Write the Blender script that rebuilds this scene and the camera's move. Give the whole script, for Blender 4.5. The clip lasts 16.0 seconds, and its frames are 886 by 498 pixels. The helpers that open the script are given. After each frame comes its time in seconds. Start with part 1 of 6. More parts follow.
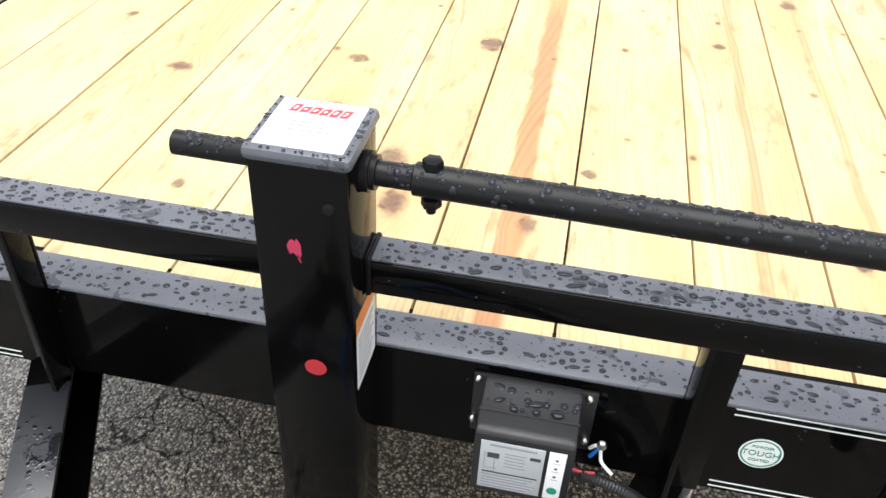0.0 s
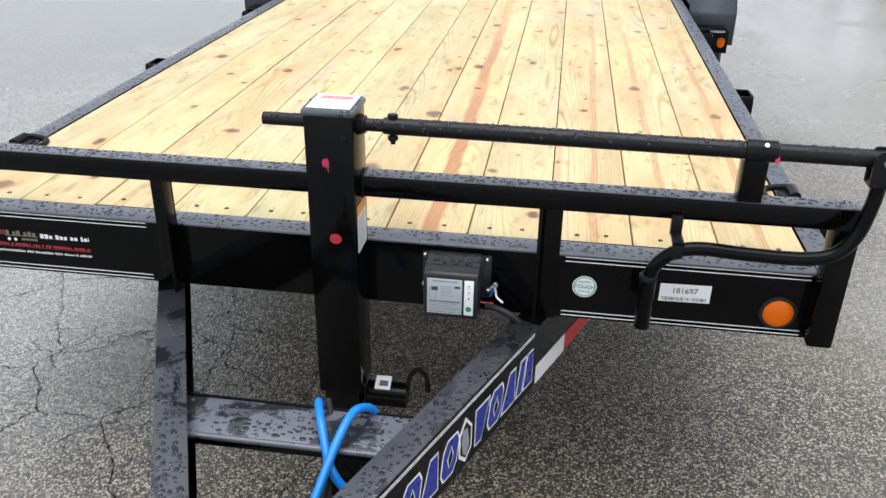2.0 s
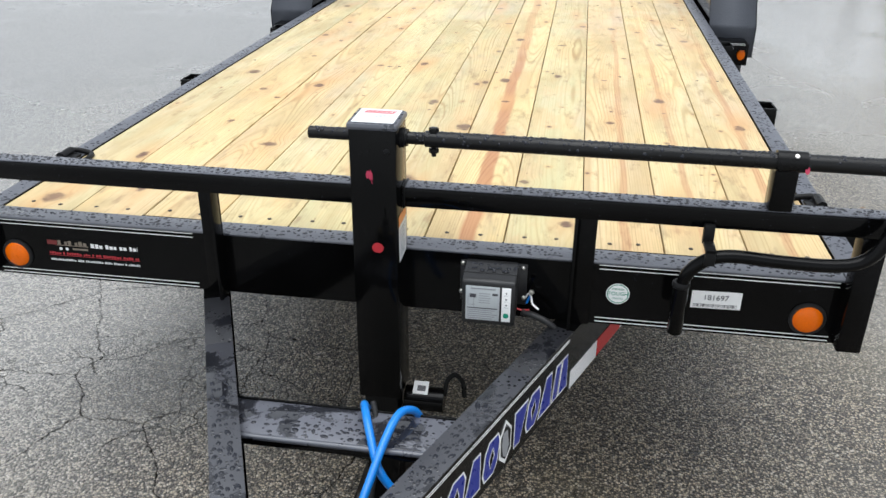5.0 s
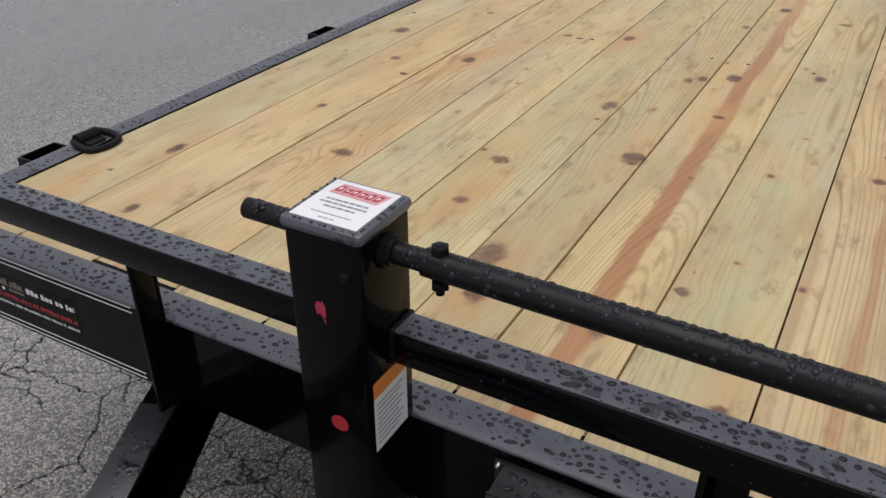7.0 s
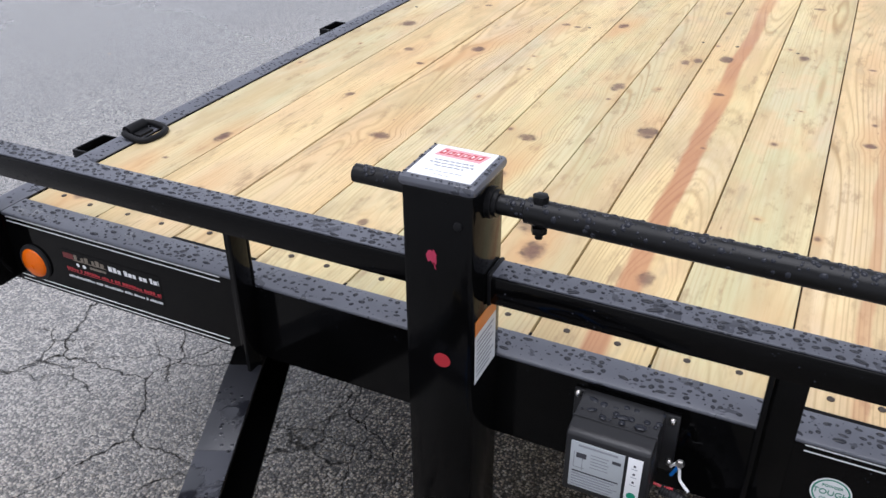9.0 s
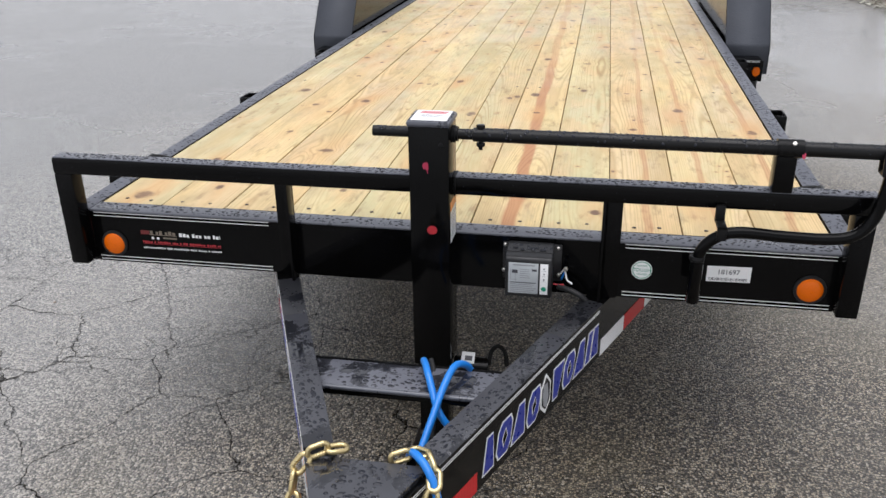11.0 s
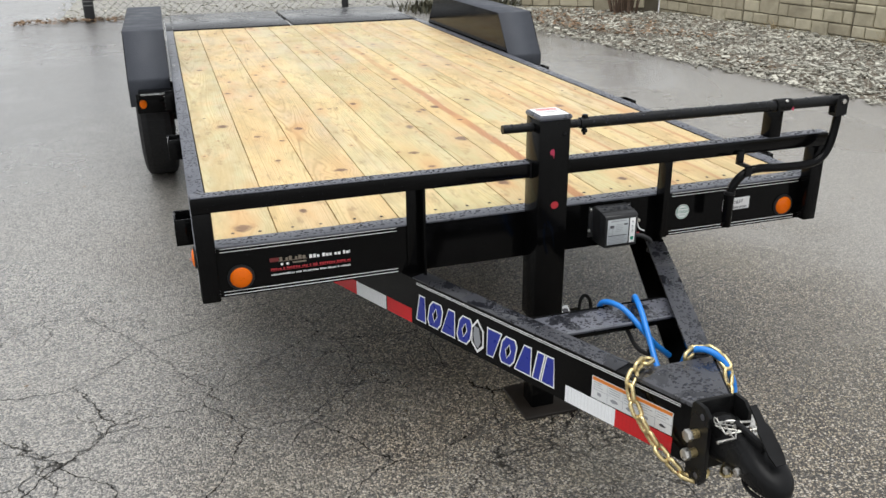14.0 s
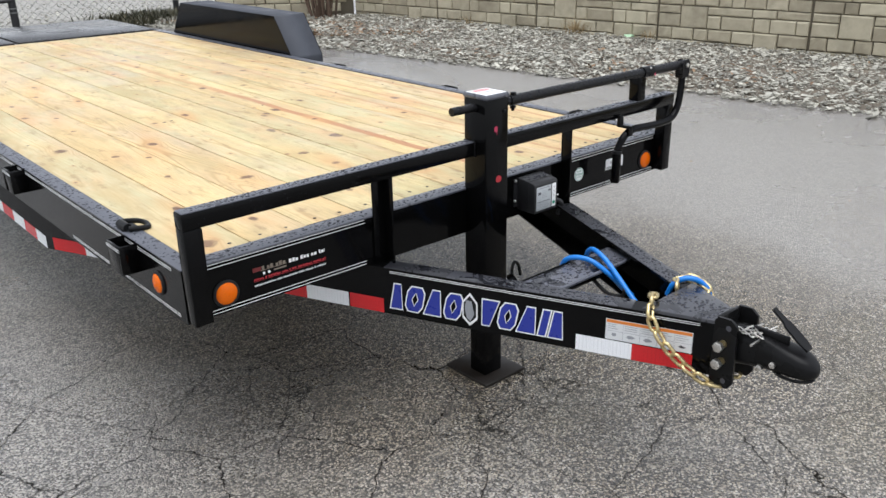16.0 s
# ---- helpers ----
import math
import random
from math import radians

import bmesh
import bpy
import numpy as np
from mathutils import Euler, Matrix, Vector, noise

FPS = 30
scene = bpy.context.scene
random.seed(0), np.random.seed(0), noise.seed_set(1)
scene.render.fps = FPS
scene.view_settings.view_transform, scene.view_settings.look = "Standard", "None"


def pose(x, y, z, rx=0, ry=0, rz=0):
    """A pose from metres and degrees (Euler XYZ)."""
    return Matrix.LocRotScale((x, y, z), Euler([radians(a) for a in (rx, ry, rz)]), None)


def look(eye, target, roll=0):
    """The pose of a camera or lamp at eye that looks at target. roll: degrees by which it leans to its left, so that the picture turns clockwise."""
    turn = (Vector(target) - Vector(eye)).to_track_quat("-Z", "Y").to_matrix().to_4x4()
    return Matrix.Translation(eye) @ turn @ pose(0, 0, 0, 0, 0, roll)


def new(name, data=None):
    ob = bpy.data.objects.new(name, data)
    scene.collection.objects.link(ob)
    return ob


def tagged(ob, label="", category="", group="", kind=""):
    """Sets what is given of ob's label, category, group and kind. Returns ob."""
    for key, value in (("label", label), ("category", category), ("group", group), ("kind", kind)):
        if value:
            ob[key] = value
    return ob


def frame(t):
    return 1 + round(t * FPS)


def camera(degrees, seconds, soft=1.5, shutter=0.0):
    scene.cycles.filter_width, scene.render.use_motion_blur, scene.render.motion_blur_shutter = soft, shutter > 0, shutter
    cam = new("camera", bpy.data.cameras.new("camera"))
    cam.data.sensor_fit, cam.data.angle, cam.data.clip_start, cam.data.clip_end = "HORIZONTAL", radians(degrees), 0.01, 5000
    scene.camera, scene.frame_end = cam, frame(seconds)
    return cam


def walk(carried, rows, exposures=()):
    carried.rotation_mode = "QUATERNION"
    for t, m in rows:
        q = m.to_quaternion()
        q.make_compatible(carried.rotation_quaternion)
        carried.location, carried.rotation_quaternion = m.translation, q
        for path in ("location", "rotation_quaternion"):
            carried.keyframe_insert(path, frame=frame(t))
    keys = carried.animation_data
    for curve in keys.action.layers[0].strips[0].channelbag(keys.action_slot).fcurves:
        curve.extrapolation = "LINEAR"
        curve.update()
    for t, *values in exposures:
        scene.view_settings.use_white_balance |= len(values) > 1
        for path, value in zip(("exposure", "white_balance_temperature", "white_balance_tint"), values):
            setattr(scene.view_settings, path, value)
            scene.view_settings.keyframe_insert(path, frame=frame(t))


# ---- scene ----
cam = camera(55.9, 16.0)
PATH = [
    (0, (0.241, -0.707, 1.397), (-0.016, 0.853, 0.173), 3.2),
    (0.5, (0.3, -0.883, 1.446), (-0.009, 0.753, 0.338), 0.2),
    (1, (0.268, -1.105, 1.455), (0.061, 0.595, 0.422), -0.9),
    (1.5, (0.332, -1.347, 1.464), (0.148, 0.387, 0.484), 0.2),
    (2, (0.435, -1.587, 1.483), (0.19, 0.182, 0.581), 1.0),
    (2.5, (0.388, -1.764, 1.5), (0.161, 0.021, 0.626), 0.2),
    (3, (0.347, -1.868, 1.506), (0.149, -0.078, 0.637), 0.5),
    (3.2, (0.341, -1.883, 1.509), (0.152, -0.09, 0.643), 0.7),
    (5.3, (0.419, -1.543, 1.5), (0.106, 0.224, 0.618), 0.3),
    (5.5, (0.434, -1.453, 1.487), (0.097, 0.308, 0.599), 0.2),
    (6, (0.419, -1.172, 1.461), (0.041, 0.568, 0.55), 0.0),
    (6.5, (0.401, -0.919, 1.449), (-0.099, 0.767, 0.497), 0.2),
    (7, (0.483, -0.697, 1.428), (-0.349, 0.801, 0.396), -0.1),
    (7.5, (0.545, -0.565, 1.433), (-0.526, 0.713, 0.329), -2.5),
    (8, (0.543, -0.557, 1.433), (-0.592, 0.63, 0.292), -4.6),
    (8.5, (0.49, -0.696, 1.434), (-0.507, 0.636, 0.324), -2.9),
    (9, (0.402, -0.909, 1.451), (-0.343, 0.633, 0.417), -0.5),
    (9.5, (0.437, -1.128, 1.461), (-0.167, 0.517, 0.497), -1.0),
    (9.7, (0.469, -1.233, 1.47), (-0.083, 0.44, 0.524), -1.5),
    (11.8, (0.109, -2.38, 1.529), (-0.026, -0.537, 0.764), 1.5),
    (12, (-0.011, -2.474, 1.53), (-0.067, -0.626, 0.767), 1.9),
    (12.5, (-0.257, -2.552, 1.548), (-0.188, -0.716, 0.759), 0.4),
    (13, (-0.473, -2.438, 1.56), (-0.311, -0.598, 0.792), -1.2),
    (13.5, (-0.747, -2.326, 1.538), (-0.376, -0.52, 0.765), -0.2),
    (14, (-1.039, -2.254, 1.554), (-0.474, -0.489, 0.8), -0.7),
    (14.5, (-1.211, -2.041, 1.524), (-0.518, -0.316, 0.788), -1.7),
    (15, (-1.422, -1.884, 1.516), (-0.503, -0.273, 0.768), -1.9),
    (15.5, (-1.692, -1.836, 1.534), (-0.578, -0.359, 0.774), -1.8),
    (16, (-1.814, -1.918, 1.52), (-0.599, -0.515, 0.774), -1.1),
]
# the picture starts bright, darkens as the camera nears the deck, then settles
EXPOSURES = [(0.0, 1.54, 6400, 10), (0.5, 1.02, 6350, 8), (1.0, 0.64, 6550, 13), (1.5, 0.98, 6250, 8), (2.0, 1.10, 6100, 9), (3.0, 1.04, 6250, 9), (5.5, 0.98, 6150, 8), (6.0, 0.72, 6400, 9),
             (6.5, 0.02, 6700, 15), (7.0, 0.03, 6350, 15), (7.5, 0.26, 6500, 15), (8.0, 0.60, 6550, 15), (9.0, 0.74, 5950, 16), (9.5, 0.73, 5950, 15), (12.0, 0.80, 6450, 10), (12.5, 1.04, 6350, 8), (13.5, 0.86, 6450, 8), (14.0, 0.84, 6450, 9), (15.0, 0.70, 6400, 11), (16.0, 0.93, 6150, 11)]
walk(cam, [(t, look(eye, target, roll)) for t, eye, target, roll in PATH], EXPOSURES)

# ---- overcast daylight ----
SUN_UP, SUN_TURN = 84, 200
world = bpy.data.worlds.new("overcast_sky")
world.use_nodes = True
wn = world.node_tree
sky = wn.nodes.new("ShaderNodeTexSky")
sky.sky_type, sky.sun_disc = "NISHITA", False
sky.sun_elevation, sky.sun_rotation = radians(SUN_UP), radians(SUN_TURN)
grey = wn.nodes.new("ShaderNodeHueSaturation")
grey.inputs["Saturation"].default_value = 0.12
wn.links.new(sky.outputs[0], grey.inputs["Color"])
wn.links.new(grey.outputs[0], wn.nodes["Background"].inputs["Color"])
wn.nodes["Background"].inputs["Strength"].default_value = 0.115
scene.world = world
sun = new("sun", bpy.data.lights.new("sun", "SUN"))
sun.data.energy, sun.data.angle, sun.data.color = 1.5, radians(60), (1.0, 0.985, 0.96)
a, e = radians(SUN_TURN), radians(SUN_UP)
sun.matrix_world = look((0, 0, 0), (-math.sin(a) * math.cos(e), -math.cos(a) * math.cos(e), -math.sin(e)))


# ---- materials ----
class Nodes:
    """A short way to write a node material."""

    def __init__(self, name):
        self.mat = bpy.data.materials.new(name)
        self.mat.use_nodes = True
        self.t = self.mat.node_tree
        self.bsdf = self.t.nodes["Principled BSDF"]
        self.co = self.node("ShaderNodeTexCoord").outputs["Object"]

    def node(self, kind, **props):
        n = self.t.nodes.new(kind)
        for k, v in props.items():
            setattr(n, k, v)
        return n

    def put(self, socket, v):
        if isinstance(v, bpy.types.NodeSocket):
            self.t.links.new(v, socket)
        elif isinstance(v, (tuple, list)) and socket.type == "RGBA" and len(v) == 3:
            socket.default_value = (*v, 1)
        else:
            socket.default_value = v

    def m(self, op, a, b=0.0, c=None):
        n = self.node("ShaderNodeMath", operation=op)
        self.put(n.inputs[0], a)
        self.put(n.inputs[1], b)
        if c is not None:
            self.put(n.inputs[2], c)
        return n.outputs[0]

    def xyz(self):
        return self.node_out("ShaderNodeSeparateXYZ", self.co)

    def node_out(self, kind, v):
        n = self.node(kind)
        self.put(n.inputs[0], v)
        return n.outputs

    def vec(self, x, y, z):
        n = self.node("ShaderNodeCombineXYZ")
        for s, v in zip(n.inputs, (x, y, z)):
            self.put(s, v)
        return n.outputs[0]

    def noise(self, scale, detail=3.0, rough=0.5, co=None, distort=0.0):
        n = self.node("ShaderNodeTexNoise")
        self.put(n.inputs["Vector"], co or self.co)
        for k, v in (("Scale", scale), ("Detail", detail), ("Roughness", rough), ("Distortion", distort)):
            n.inputs[k].default_value = v
        return n.outputs["Fac"]

    def voronoi(self, scale, feature="F1", co=None, out="Distance", rand=1.0):
        n = self.node("ShaderNodeTexVoronoi", feature=feature)
        self.put(n.inputs["Vector"], co or self.co)
        n.inputs["Scale"].default_value = scale
        n.inputs["Randomness"].default_value = rand
        return n.outputs[out]

    def ramp(self, v, a, b, lo=0.0, hi=1.0):
        n = self.node("ShaderNodeMapRange", interpolation_type="SMOOTHSTEP")
        for s, x in zip(n.inputs, (v, a, b, lo, hi)):
            self.put(s, x)
        return n.outputs[0]

    def mix(self, f, a, b, kind="MIX"):
        n = self.node("ShaderNodeMix", data_type="RGBA", blend_type=kind)
        self.put(n.inputs[0], f)
        self.put(n.inputs[6], a)
        self.put(n.inputs[7], b)
        return n.outputs[2]

    def bump(self, h, strength=0.3, distance=0.002, normal=None):
        n = self.node("ShaderNodeBump")
        n.inputs["Strength"].default_value = strength
        n.inputs["Distance"].default_value = distance
        self.put(n.inputs["Height"], h)
        if normal:
            self.put(n.inputs["Normal"], normal)
        return n.outputs[0]

    def done(self, color=None, rough=None, metal=0.0, normal=None, spec=0.5, coat=0.0, coat_rough=0.05):
        for k, v in (("Base Color", color), ("Roughness", rough), ("Metallic", metal), ("Normal", normal), ("Specular IOR Level", spec), ("Coat Weight", coat), ("Coat Roughness", coat_rough)):
            if v is not None:
                self.put(self.bsdf.inputs[k], v)
        return self.mat


def plain(name, color, rough=0.5, metal=0.0, spread=0.12, grain=60.0, bump=0.1):
    """A paint, plastic or metal with slight mottling at two scales."""
    n = Nodes(name)
    big, small = n.noise(7.0, 3), n.noise(grain, 3)
    f = n.m("ADD", n.m("MULTIPLY", big, 0.6), n.m("MULTIPLY", small, 0.4))
    dark, light = [c * (1 - spread) for c in color], [min(1, c * (1 + spread)) for c in color]
    r = n.ramp(small, 0.2, 0.8, rough * 0.85, min(1, rough * 1.15))
    return n.done(n.mix(f, dark, light), r, metal, n.bump(small, bump, 0.001))


def black_paint(name, rough=0.10, peel=0.05, grey=0.0024, spec=0.12):
    """Glossy black powder coat, wet, with orange peel and a thin film of dust and water."""
    n = Nodes(name)
    film, fine = n.noise(5.0, 4, 0.6), n.noise(420.0, 2)
    spots = n.ramp(n.voronoi(160.0), 0.10, 0.22, 1.0, 0.0)
    spots = n.m("MULTIPLY", spots, n.ramp(n.noise(24.0, 2), 0.5, 0.62))
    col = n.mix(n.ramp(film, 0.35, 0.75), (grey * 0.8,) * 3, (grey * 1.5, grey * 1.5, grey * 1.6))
    h = n.m("ADD", n.m("MULTIPLY", fine, peel), n.m("MULTIPLY", spots, 0.5))
    r = n.ramp(film, 0.3, 0.8, rough * 0.7, rough * 1.8)
    return n.done(col, r, 0.0, n.bump(h, 0.2, 0.001), spec)


def wet_sheen_top(name):
    """Black powder coat seen from above, its colour greyed for a mist of tiny droplets and for sky sheen; clear pools
    leave it black.
    """
    n = Nodes(name)
    pools = n.ramp(n.noise(26.0, 3, 0.55, distort=0.5), 0.60, 0.65)
    mist = n.ramp(n.voronoi(420.0), 0.12, 0.40, 1.0, 0.0)
    mist = n.m("MULTIPLY", mist, n.m("SUBTRACT", 1.0, pools))
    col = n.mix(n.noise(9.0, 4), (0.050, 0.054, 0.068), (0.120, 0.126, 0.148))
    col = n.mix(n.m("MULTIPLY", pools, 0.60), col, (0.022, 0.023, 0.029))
    r = n.ramp(pools, 0.0, 1.0, 0.38, 0.10)
    h = n.m("ADD", n.m("MULTIPLY", pools, 0.5), n.m("MULTIPLY", mist, 0.25))
    return n.done(col, r, 0.0, n.bump(h, 0.30, 0.0010), 0.7)


def flooded_top(name, film=0.046):
    """Black paint under patches of standing water: smooth pools that mirror, beaded ground between them greyed by film,
    which holds mist and painted sky sheen.
    """
    n = Nodes(name)
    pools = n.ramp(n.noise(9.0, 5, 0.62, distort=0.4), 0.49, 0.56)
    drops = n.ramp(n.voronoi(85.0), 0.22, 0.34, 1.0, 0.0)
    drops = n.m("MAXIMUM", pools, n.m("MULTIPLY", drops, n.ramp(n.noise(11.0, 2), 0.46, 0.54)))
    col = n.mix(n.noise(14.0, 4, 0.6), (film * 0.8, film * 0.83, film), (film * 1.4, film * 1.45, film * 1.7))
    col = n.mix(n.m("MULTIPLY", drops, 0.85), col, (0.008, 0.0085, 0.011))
    r = n.ramp(drops, 0.0, 1.0, 0.34, 0.05)
    return n.done(col, r, 0.0, n.bump(drops, 0.45, 0.0012), 0.8)


def asphalt_material():
    """Old wet asphalt: coarse aggregate in dark binder, a net of cracks, damp and wet patches."""
    n = Nodes("wet_asphalt")
    stone = n.node("ShaderNodeTexVoronoi")
    n.put(stone.inputs["Vector"], n.co)
    stone.inputs["Scale"].default_value = 170.0
    tone, hue, third = n.node_out("ShaderNodeSeparateColor", stone.outputs["Color"])
    fine, blot, wide = n.noise(260.0, 4, 0.65), n.noise(1.3, 5, 0.6), n.noise(0.30, 4, 0.55)
    clump = n.noise(34.0, 3, 0.6)
    grit = n.m("ADD", n.m("MULTIPLY", tone, 0.75), n.m("ADD", n.m("MULTIPLY", fine, 0.25), n.m("MULTIPLY", clump, 0.15)))
    col = n.mix(n.ramp(grit, 0.32, 0.98), (0.019, 0.015, 0.009), (0.600, 0.490, 0.325))
    col = n.mix(n.ramp(hue, 0.50, 0.95, 0.0, 0.60), col, (0.165, 0.112, 0.060))
    col = n.mix(n.ramp(stone.outputs["Distance"], 0.36, 0.62, 0.0, 0.95), col, (0.014, 0.013, 0.012))
    col = n.mix(n.ramp(tone, 0.88, 1.0, 0.0, 0.75), col, (0.54, 0.49, 0.41))
    col = n.mix(n.ramp(blot, 0.42, 0.72, 0.0, 0.35), col, (0.080, 0.070, 0.050))
    moss = n.ramp(n.noise(0.8, 4, 0.6, co=n.vec(n.xyz()[0], n.xyz()[1], 4.0)), 0.50, 0.68, 0.0, 0.30)
    col = n.mix(moss, col, (0.120, 0.100, 0.045))
    # shade near the trailer and brighter open ground are painted in: dark and brown round the tongue, greyer and paler
    # away from it
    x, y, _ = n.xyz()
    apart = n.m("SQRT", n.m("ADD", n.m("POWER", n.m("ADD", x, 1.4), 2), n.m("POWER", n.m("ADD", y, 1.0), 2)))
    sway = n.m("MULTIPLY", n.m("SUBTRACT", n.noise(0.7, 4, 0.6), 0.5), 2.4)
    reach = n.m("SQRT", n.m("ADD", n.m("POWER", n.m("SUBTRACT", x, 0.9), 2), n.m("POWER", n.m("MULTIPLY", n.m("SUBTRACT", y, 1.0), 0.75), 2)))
    paler = n.m("MAXIMUM", n.ramp(n.m("ADD", reach, sway), 1.1, 2.5), n.ramp(n.m("ADD", x, n.m("MULTIPLY", sway, 0.7)), 1.1, 2.4))
    col = n.mix(n.m("MULTIPLY", paler, 0.80), col, n.mix(n.ramp(grit, 0.28, 0.95), (0.068, 0.066, 0.062), (0.415, 0.390, 0.350)))
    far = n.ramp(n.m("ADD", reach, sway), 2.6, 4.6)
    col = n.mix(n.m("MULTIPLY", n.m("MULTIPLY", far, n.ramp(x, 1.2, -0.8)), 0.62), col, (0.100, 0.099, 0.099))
    # pale tone painted on the right, standing in for brighter light on open ground
    open_lift = n.m("MULTIPLY", n.ramp(n.m("ADD", x, n.m("MULTIPLY", sway, 0.9)), 0.8, 2.8), n.ramp(y, 4.0, 6.0, 0.50, 0.20))
    open_lift = n.m("MULTIPLY", open_lift, n.ramp(n.m("ADD", x, sway), 4.5, 9.0, 1.0, 0.2))
    col = n.mix(open_lift, col, (0.320, 0.298, 0.262))
    # cracks: a ragged cell net of two sizes, only where the surface has broken up
    warp = n.co
    for size, push in ((1.3, 0.20), (5.0, 0.080), (16.0, 0.040), (48.0, 0.018)):
        jit = n.node("ShaderNodeTexNoise")
        n.put(jit.inputs["Vector"], n.co)
        jit.inputs["Scale"].default_value, jit.inputs["Detail"].default_value = size, 3.0
        sc = n.node("ShaderNodeVectorMath", operation="SCALE")
        n.put(sc.inputs[0], jit.outputs["Color"])
        sc.inputs["Scale"].default_value = push
        add = n.node("ShaderNodeVectorMath", operation="ADD")
        n.put(add.inputs[0], warp)
        n.put(add.inputs[1], sc.outputs[0])
        warp = add.outputs[0]
    coarse = n.m("ADD", n.voronoi(2.3, "DISTANCE_TO_EDGE", warp), n.m("MULTIPLY", n.m("SUBTRACT", n.noise(110.0, 2), 0.5), 0.005))
    close = n.voronoi(5.6, "DISTANCE_TO_EDGE", warp)
    gape = n.ramp(n.noise(6.0, 3, 0.6), 0.30, 0.70, 0.0028, 0.0074)
    big = n.m("MULTIPLY", n.ramp(n.m("DIVIDE", coarse, gape), 0.35, 1.2, 1.0, 0.0), n.ramp(n.noise(1.1, 3), 0.34, 0.42))
    small = n.m("MULTIPLY", n.ramp(close, 0.004, 0.016, 0.9, 0.0), n.ramp(n.noise(1.5, 3), 0.51, 0.60))
    crumble = n.m("MULTIPLY", n.ramp(coarse, 0.0, 0.034, 0.35, 0.0), n.ramp(n.noise(60.0, 3, 0.6), 0.42, 0.60))
    broken = n.m("MULTIPLY", n.ramp(apart, 1.9, 2.7, 1.0, 0.06), n.ramp(n.m("ADD", n.noise(0.8, 3), n.m("MULTIPLY", x, -0.03)), 0.30, 0.42))
    crack = n.m("MULTIPLY", n.m("MAXIMUM", big, small), broken)
    crack = n.m("MULTIPLY", crack, n.ramp(n.noise(24.0, 2), 0.20, 0.40, 0.4, 1.0))
    col = n.mix(n.m("MULTIPLY", crumble, broken), col, (0.020, 0.018, 0.015))
    col = n.mix(n.m("MULTIPLY", crack, 0.93), col, (0.008, 0.007, 0.006))
    h = n.m("SUBTRACT", n.m("ADD", n.m("MULTIPLY", stone.outputs["Distance"], -1.0), n.m("MULTIPLY", fine, 0.4)), n.m("MULTIPLY", crack, 1.6))
    wet = n.ramp(n.m("ADD", n.m("MULTIPLY", wide, 0.7), n.m("MULTIPLY", blot, 0.3)), 0.42, 0.60)
    pool = n.ramp(n.m("SQRT", n.m("ADD", n.m("POWER", n.m("MULTIPLY", n.m("SUBTRACT", x, 2.9), 0.8), 2), n.m("POWER", n.m("MULTIPLY", n.m("SUBTRACT", y, 6.6), 0.34), 2))), 0.75, 1.25, 1.0, 0.0)
    pool = n.m("MULTIPLY", pool, n.ramp(n.noise(0.9, 4), 0.3, 0.5))
    wet = n.m("MAXIMUM", wet, pool)
    r = n.ramp(wet, 0.0, 1.0, 0.38, 0.22)
    r = n.m("SUBTRACT", r, n.m("MULTIPLY", pool, 0.14))
    bump = n.node("ShaderNodeBump")
    n.put(bump.inputs["Strength"], n.ramp(pool, 0.0, 1.0, 0.9, 0.12))
    bump.inputs["Distance"].default_value = 0.005
    n.put(bump.inputs["Height"], h)
    gap = n.m("SUBTRACT", 1.0, crack)
    n.put(n.bsdf.inputs["Coat Normal"], n.bump(h, 0.42, 0.005))
    n.put(n.bsdf.inputs["Coat IOR"], n.ramp(far, 0.0, 1.0, 1.55, 1.72))
    n.put(n.bsdf.inputs["IOR"], 1.55)
    # water lies on the stones; the pits between them stay dull
    proud = n.m("MULTIPLY", n.ramp(grit, 0.30, 0.75, 0.68, 1.0), n.ramp(stone.outputs["Distance"], 0.34, 0.62, 1.0, 0.35))
    proud = n.m("MAXIMUM", proud, n.m("MAXIMUM", pool, n.m("MAXIMUM", n.m("MULTIPLY", far, 0.85), n.m("MULTIPLY", paler, 0.80))))
    gloss = n.m("MULTIPLY", gap, proud)
    return n.done(col, r, 0.0, bump.outputs[0], gloss, gloss, 0.12)


PLANK_TOP = 0.684


BOARD_TONES = ((0.60, 0.53, 0.33), (0.72, 0.52, 0.28), (0.69, 0.48, 0.26), (0.70, 0.58, 0.33), (0.60, 0.54, 0.30), (0.55, 0.44, 0.25), (0.71, 0.54, 0.28), (0.55, 0.51, 0.29), (0.66, 0.47, 0.27), (0.70, 0.54, 0.28), (0.62, 0.46, 0.26))


